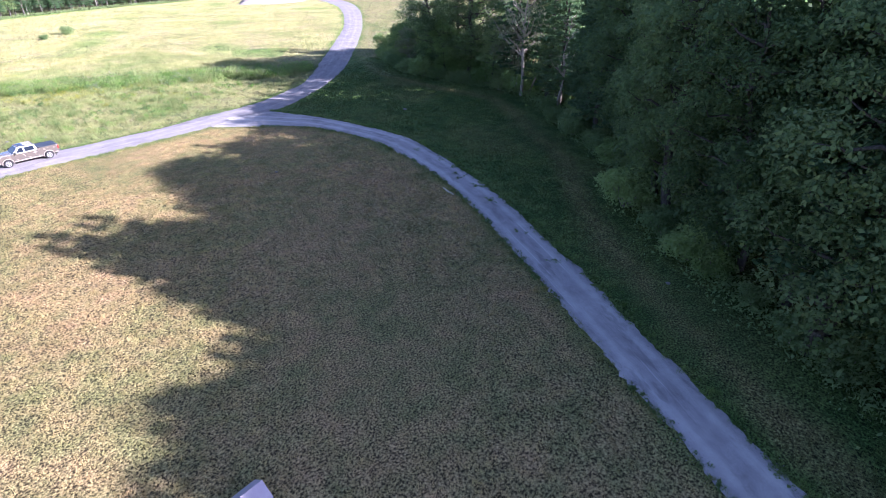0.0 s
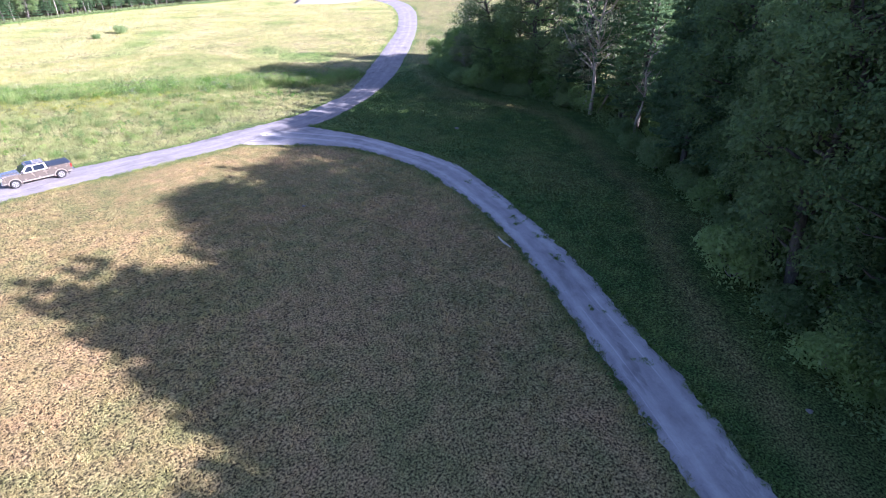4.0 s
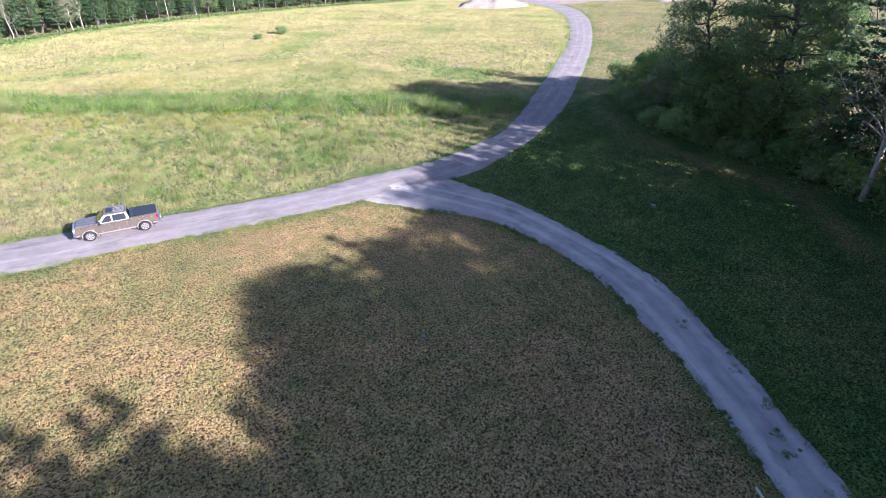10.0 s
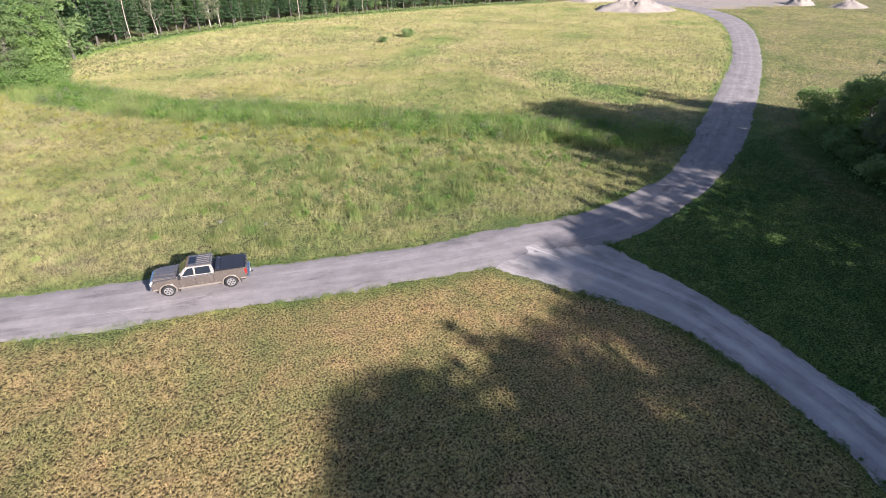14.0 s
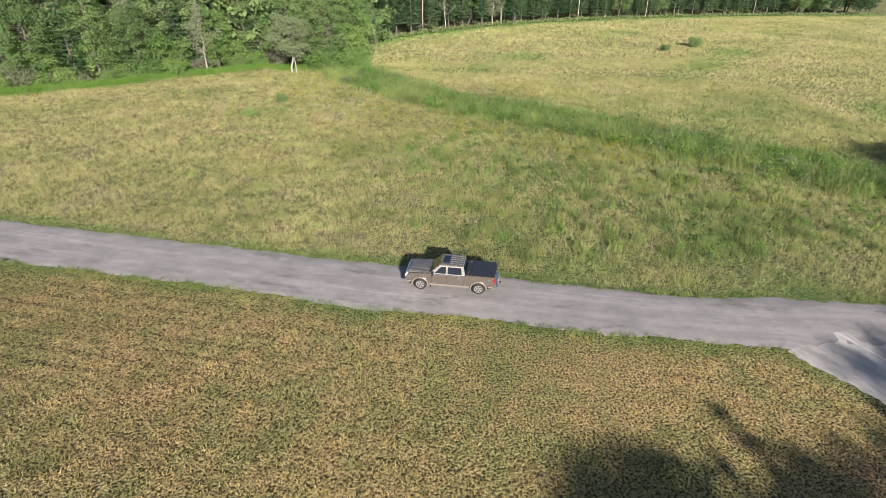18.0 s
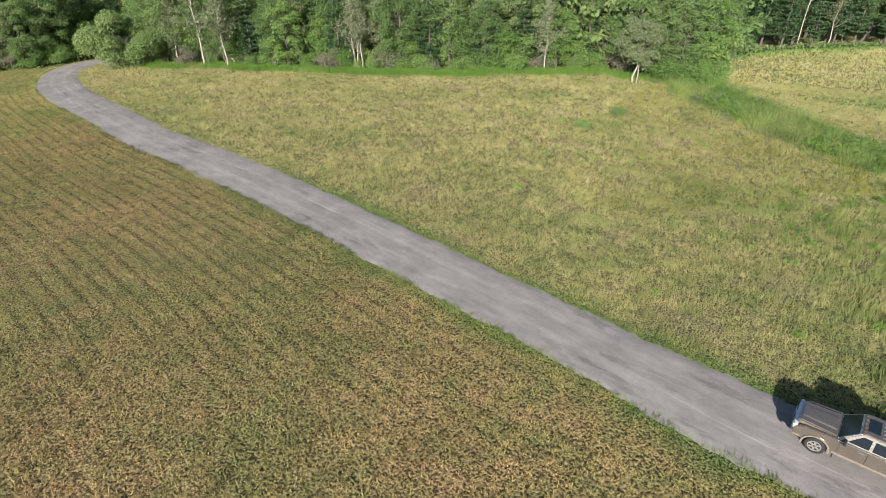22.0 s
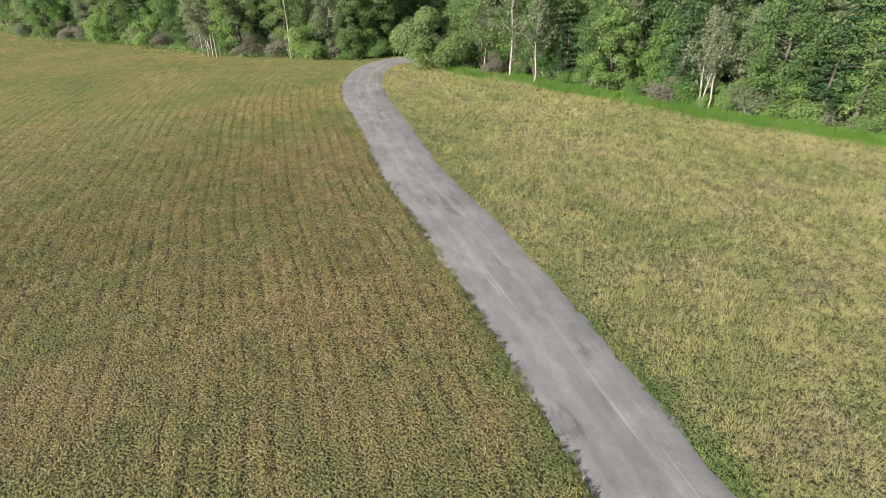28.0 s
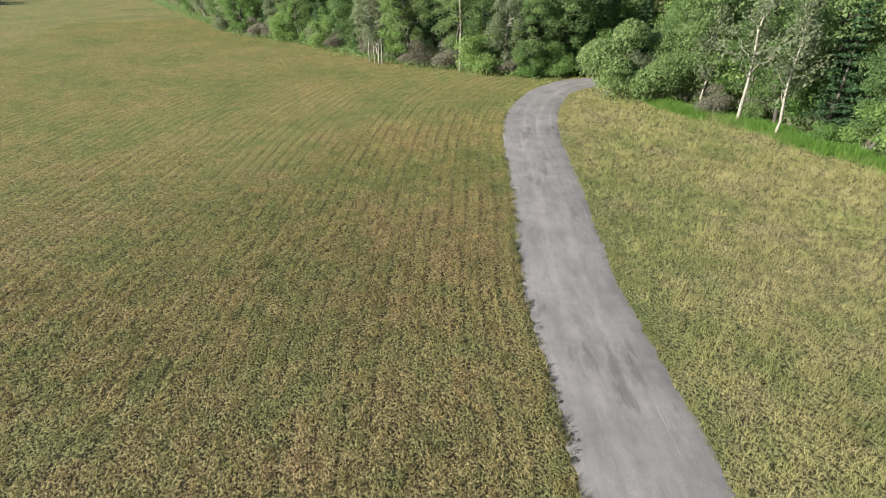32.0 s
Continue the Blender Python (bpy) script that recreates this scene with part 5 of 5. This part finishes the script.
def along(line, lo, hi, n, wide, seed, share=0.0):
    """Places strewn along a line, on both sides of it within the given reach."""
    q = np.random.default_rng(seed)
    i = q.integers(int(lo * (len(line) - 1)), int(hi * (len(line) - 1)), n)
    d = line[i + 1, :2] - line[i, :2]
    d /= np.linalg.norm(d, axis=1)[:, None] + 1e-9
    o = q.uniform(-1, 1, n) * wide + share
    t = q.uniform(-1.5, 1.5, n)
    return line[i, 0] - d[:, 1] * o + d[:, 0] * t, line[i, 1] + d[:, 0] * o + d[:, 1] * t


M_WEED = leaf_mat("dark_weed_leaves", [(0.1, (0.070, 0.128, 0.042)), (0.5, (0.118, 0.190, 0.060)), (0.9, (0.175, 0.240, 0.082))])
for seed, wide, mat, n, label in ((91, 4.6, M_WEED, 130, "dark green bushy weeds in the ditch"), (92, 4.4, M_REED, 220, "bright green bushy weeds in the ditch"),
                                  (93, 5.5, M_LEAF_DULL, 60, "greyish weeds in the ditch")):
    wx, wy = along(DITCH, 0.03, 0.98, n, wide, seed)
    wm = off_road(wx, wy, 1.0)[0]
    lumps("ditch_bushes", wx[wm], wy[wm], (0.5, 1.4), (0.5, 1.5), 130, 0.10, mat, label, seed)
for seed, box, n, mat, size, label in ((94, (2, 44, 37, 68), 210, M_REED, (0.25, 0.75), "bright green ferny weeds standing in the meadow"),
                                       (95, (4, 46, 36, 64), 260, M_WEED, (0.25, 0.7), "dark green weeds standing in the meadow"),
                                       (96, (-22, 12, 44, 88), 60, M_REED, (0.2, 0.55), "light green weeds scattered through the meadow")):
    q = np.random.default_rng(seed)
    wx, wy = q.uniform(box[0], box[1], n), q.uniform(box[2], box[3], n)
    wm = off_road(wx, wy, 1.0)[0] & (near(wx, wy, MAIN[::2])[1] > 0) & (near(wx, wy, DITCH)[0] > 4) & (patchy(wx, wy, 8.0, seed) > 0.35)
    lumps("meadow_bushes", wx[wm], wy[wm], size, (size[0], size[1] * 1.2), 70, 0.075, mat, label, seed)
M_GOLDLEAF = leaf_mat("yellow_green_tops", [(0.1, (0.150, 0.185, 0.034)), (0.5, (0.215, 0.235, 0.042)), (0.9, (0.300, 0.285, 0.050))])
for seed, wide, share, n in ((111, 3.5, -7.5, 150), (112, 2.5, 6.5, 60), (113, 5.0, -13.0, 90)):
    wx, wy = along(DITCH, 0.05, 0.85, n, wide, seed, share)
    wm = off_road(wx, wy, 1.0)[0] & (patchy(wx, wy, 6.0, seed) > 0.4)
    lumps("goldenrod", wx[wm], wy[wm], (0.3, 1.0), (0.35, 0.75), 80, 0.06, M_GOLDLEAF, "yellow-green goldenrod beside the ditch", seed)
specks("goldenrod", 22000, (-16, 30, 55, 92), 0.12, 81, 0.06, 0.55, M_GOLD, "yellow goldenrod flowering through the meadow")
specks("goldenrod", 14000, (5, 120, 80, 150), 0.25, 82, 0.10, 0.55, M_GOLD, "yellow goldenrod flowering in the far meadow")
specks("purple_flowers", 9000, (30, 56, 42, 66), 0.2, 83, 0.05, 1.0, M_PURPLE, "purple flower heads among the ditch reeds", DITCH)


# ---------------------------------------------------------------- small things of the place
M_PANEL = plain("pale_metal_roof", (0.36, 0.33, 0.40), 0.35, 0.3, 0.5, 0.06, 3)
M_WHITE = plain("white_paint", (0.78, 0.77, 0.74), 0.6, 0, 0.4, 0.06, 8)
M_BOARD = plain("weathered_board", (0.52, 0.47, 0.40), 0.85, 0, 0.2, 0.2, 12)
M_SAND = road_mat("pale_sand", (0.19, 0.168, 0.148), (0.26, 0.232, 0.205), (0.33, 0.30, 0.268), 0.0)
M_ROCK = plain("field_stone", (0.20, 0.188, 0.180), 0.9, 0, 0.2, 0.25, 5)


def well_cover(x, y, turn):
    """A low gabled shelter with white lattice ends."""
    ob = thing("well_shelter", "low gabled shelter with grey metal roof and white lattice", "shelter")
    part("base", block(-0.5, 0.5, -0.65, 0.65, 0.0, 0.5, 0.02), M_WHITE, ob, "white boarded base")
    for s in (-1, 1):
        part("roof_slope", pane([(-0.75, 0, 1.12), (-0.75, s * 0.85, 0.45), (0.75, s * 0.85, 0.45), (0.75, 0, 1.12)][::s], 0.02), M_PANEL, ob, "grey metal roof slope")
    for s in (-1, 1):
        part("gable", solid([(s * 0.70, 0.45), (s * 0.66, 0.45), (s * 0.66, 0.5), (s * 0.70, 0.5)], -0.8, 0.8), M_WHITE, ob, "white gable rail")
        for k in range(-4, 5):
            top = 1.06 - abs(k) * 0.13
            part("lattice_slat", block(s * 0.68 - 0.01, s * 0.68 + 0.01, k * 0.17 - 0.02, k * 0.17 + 0.02, 0.48, top, 0), M_WHITE, ob, "white lattice slat")
    ob.matrix_basis = pose(x, y, -0.08, 0, 0, turn) @ Matrix.Scale(0.8, 4)


well_cover(-17.20, -16.57, 166)

for i, (dx, dy, a) in enumerate(((0, 0, 51), (0.16, 0.22, 48), (-0.28, -0.5, 56))):
    b = thing("board", "weathered pale board lying in the grass by the track", "board", "boards by the track")
    part("plank", block(-0.55, 0.55, -0.06, 0.06, 0, 0.04, 0.006), M_BOARD, b)
    b.matrix_basis = pose(16.8 + dx, -10.0 + dy, 0.0, 2, 0, a)


def mound(x, y, rx, ry, h, seed, label, material=None):
    """A heap of sand or rubble with an uneven, slumped outline."""
    q = np.random.default_rng(seed)
    n, m = 40, 14
    v = []
    ph = q.uniform(0, 6.28, 6)
    for j in range(m + 1):
        s = j / m
        for i in range(n):
            a = 2 * math.pi * i / n
            k = 1 + 0.12 * math.sin(2 * a + ph[0]) + 0.08 * math.sin(5 * a + ph[1]) + 0.05 * math.sin(9 * a + ph[2])
            z = h * (1 - s) ** 1.15 * (1 + 0.10 * math.sin(3 * a + ph[3])) + 0.06 * h * q.normal() * (0.2 < s < 0.9)
            v.append((math.cos(a) * rx * s * k, math.sin(a) * ry * s * k, z - 0.15))
    i = np.arange((m + 1) * n).reshape(m + 1, n)
    j = np.roll(i, -1, 1)
    f = np.stack([i[:-1], i[1:], j[1:], j[:-1]], -1).reshape(-1, 4)
    me = mesh_np("heap_of_sand", v, f, np.array(v)[:, :2], smooth=True)
    ob = tagged(put("heap_of_sand", me, material or M_SAND), label, "sand heap", "heaps in the gravel yard")
    ob.location = (x, y, 0)


mound(166, 140, 15, 11, 5.2, 1, "large pale heap of sand at the gravel yard")
mound(180, 172, 13, 9, 3.5, 2, "pale heap of sand behind the larger one")
mound(238, 122, 7, 6, 4.0, 3, "pale heap of sand beside the gravel yard")
mound(246, 108, 10, 6, 2.6, 4, "low heap of pale rubble beside the gravel yard")
mound(205, 178, 10, 8, 3.0, 5, "pale heap of rubble at the back of the yard")


def yard():
    """Bare pale ground where the lane ends."""
    q = np.random.default_rng(9)
    a = np.linspace(0, 2 * np.pi, 60, endpoint=False)
    rr = 1 + 0.12 * np.sin(3 * a + 1) + 0.08 * np.sin(7 * a) + 0.04 * q.normal(0, 1, 60)
    v = [(0, 0, 0.02)] + [(48 * r * math.cos(t) * 0.9, 26 * r * math.sin(t), 0.0) for t, r in zip(a, rr)]
    f = [(0, i + 1, (i + 1) % 60 + 1) for i in range(60)]
    me = mesh_np("gravel_yard", v, f, np.array(v)[:, :2])
    ob = tagged(put("gravel_yard", me, M_SAND), "bare pale sandy yard at the far end of the lane", "ground", kind="structure")
    ob.location = (212, 150, 0.0)
    ob.rotation_euler = (0, 0, radians(-35))


yard()

for x, y, s in ((68.5, 124.5, 1.1), (59.5, 120.1, 0.7)):
    plant(SHRUBS[2], x, y, s, None, "low dark green bush alone in the far meadow")
plant(SHRUBS[2], -14.7, 84.7, 0.62, None, "small pale green bush alone in the meadow")
plant(SHRUBS[0], -17.7, 77.3, 0.42, None, "small green bush alone in the meadow")


def stone(x, y, s, seed, label):
    bm = bmesh.new()
    bmesh.ops.create_icosphere(bm, subdivisions=2, radius=1)
    q = np.random.default_rng(seed)
    for v in bm.verts:
        v.co *= 1 + 0.18 * q.normal()
        v.co.z *= 0.5
    me = bpy.data.meshes.new("stone")
    bm.to_mesh(me)
    bm.free()
    ob = tagged(put("stone", me, M_ROCK), label, "stone", "stones in the grass")
    ob.matrix_basis = pose(x, y, 0.02, 0, 0, seed * 40) @ Matrix.Scale(s, 4)


for k, (x, y, s) in enumerate(((13.6, 8.2, 0.16), (7.5, 44.2, 0.2), (10.6, 41.9, 0.2), (41.2, 8.0, 0.25), (8.5, -31.0, 0.18))):
    stone(x, y, s, k + 3, "pale grey field stone lying in the grass")


def loose_gravel():
    """Stones and scraps strewn along the edges of the track and the lane."""
    q = np.random.default_rng(77)
    base = np.array([(1, 0, 0), (-1, 0, 0), (0, 1, 0), (0, -1, 0), (0, 0, .8), (0, 0, -.8)], float)
    tri = np.array([(0, 2, 4), (2, 1, 4), (1, 3, 4), (3, 0, 4), (2, 0, 5), (1, 2, 5), (3, 1, 5), (0, 3, 5)])
    pts = []
    for line, n in ((SIDE[2:95], 2600), (MAIN[10:200], 2600)):
        i = q.integers(0, len(line) - 1, n)
        d = line[i + 1, :2] - line[i, :2]
        d /= np.linalg.norm(d, axis=1)[:, None] + 1e-9
        o = q.choice([-1, 1], n) * (line[i, 2] - np.abs(q.normal(0, 0.35, n)) + 0.1)
        pts.append(np.stack([line[i, 0] - d[:, 1] * o + q.uniform(-.5, .5, n) * d[:, 0], line[i, 1] + d[:, 0] * o + q.uniform(-.5, .5, n) * d[:, 1]], 1))
    p = np.concatenate(pts)
    n = len(p)
    s = q.uniform(0.012, 0.036, (n, 1, 1))
    v = base[None] * s * q.uniform(0.7, 1.3, (n, 6, 3))
    v[:, :, :2] += p[:, None]
    v[:, :, 2] += 0.03
    f = (tri[None] + 6 * np.arange(n)[:, None, None]).reshape(-1, 3)
    tagged(put("loose_gravel", mesh_np("loose_gravel", v.reshape(-1, 3), f), M_ROCK), "loose stones along the edges of lane and track", "gravel", kind="stuff")


loose_gravel()


def track_weeds():
    """Dark weeds on the crown of the track and along its edges, and dry stems beside the lane."""
    q = np.random.default_rng(78)
    spots = [(21.2, -8.9, 5), (20.1, -10.0, 6), (18.8, -12.2, 9), (16.4, -14.8, 11), (22.8, -8.0, 4), (11.5, -19.2, 4), (26.0, -2.2, 3), (8.0, -22.6, 4), (24.2, -5.5, 3)]
    x = np.concatenate([a + q.normal(0, 0.30, k) for a, b, k in spots])
    y = np.concatenate([b + q.normal(0, 0.34, k) for a, b, k in spots])
    lumps("track_weeds", x, y, (0.10, 0.26), (0.06, 0.16), 46, 0.035, M_WEED, "small dark weeds on the crown of the track", 79, 0.03)
    for share, seed in ((-1, 97), (1, 98)):
        i = q.integers(6, 88, 420)
        d = SIDE[i + 1, :2] - SIDE[i, :2]
        d /= np.linalg.norm(d, axis=1)[:, None]
        o = share * (SIDE[i, 2] + q.normal(-0.05, 0.16, len(i)))
        t = q.uniform(-0.6, 0.6, len(i))
        x, y = SIDE[i, 0] - d[:, 1] * o + d[:, 0] * t, SIDE[i, 1] + d[:, 0] * o + d[:, 1] * t
        m = (patchy(x, y, 2.2, seed) > (0.42 if share < 0 else 0.55)) & (near(x, y, MAIN[::2])[0] > 3.2)
        lumps("edge_weeds", x[m], y[m], (0.08, 0.3), (0.06, 0.2), 40, 0.04, M_WEED, "ragged dark weeds along the edge of the track", seed, 0.0)
    for share, lo, hi, n, seed in ((-1, 44, 150, 700, 101), (1, 110, 190, 300, 102)):
        i = q.integers(lo, hi, n)
        d = MAIN[i + 1, :2] - MAIN[i, :2]
        d /= np.linalg.norm(d, axis=1)[:, None]
        o = share * (MAIN[i, 2] + q.normal(-0.02, 0.14, len(i)))
        t = q.uniform(-0.6, 0.6, len(i))
        x, y = MAIN[i, 0] - d[:, 1] * o + d[:, 0] * t, MAIN[i, 1] + d[:, 0] * o + d[:, 1] * t
        m = (patchy(x, y, 2.5, seed) > 0.45) & (near(x, y, SIDE[::2])[0] > 4) & ((x < -26) | (share > 0))
        lumps("edge_weeds", x[m], y[m], (0.07, 0.25), (0.08, 0.26), 30, 0.035, M_STEM if share < 0 else M_WEED, "dark ragged stems along the edge of the lane", seed, 0.0)


M_STEM = leaf_mat("dry_dark_stems", [(0.1, (0.045, 0.040, 0.028)), (0.5, (0.075, 0.072, 0.042)), (0.9, (0.105, 0.120, 0.055))])
track_weeds()
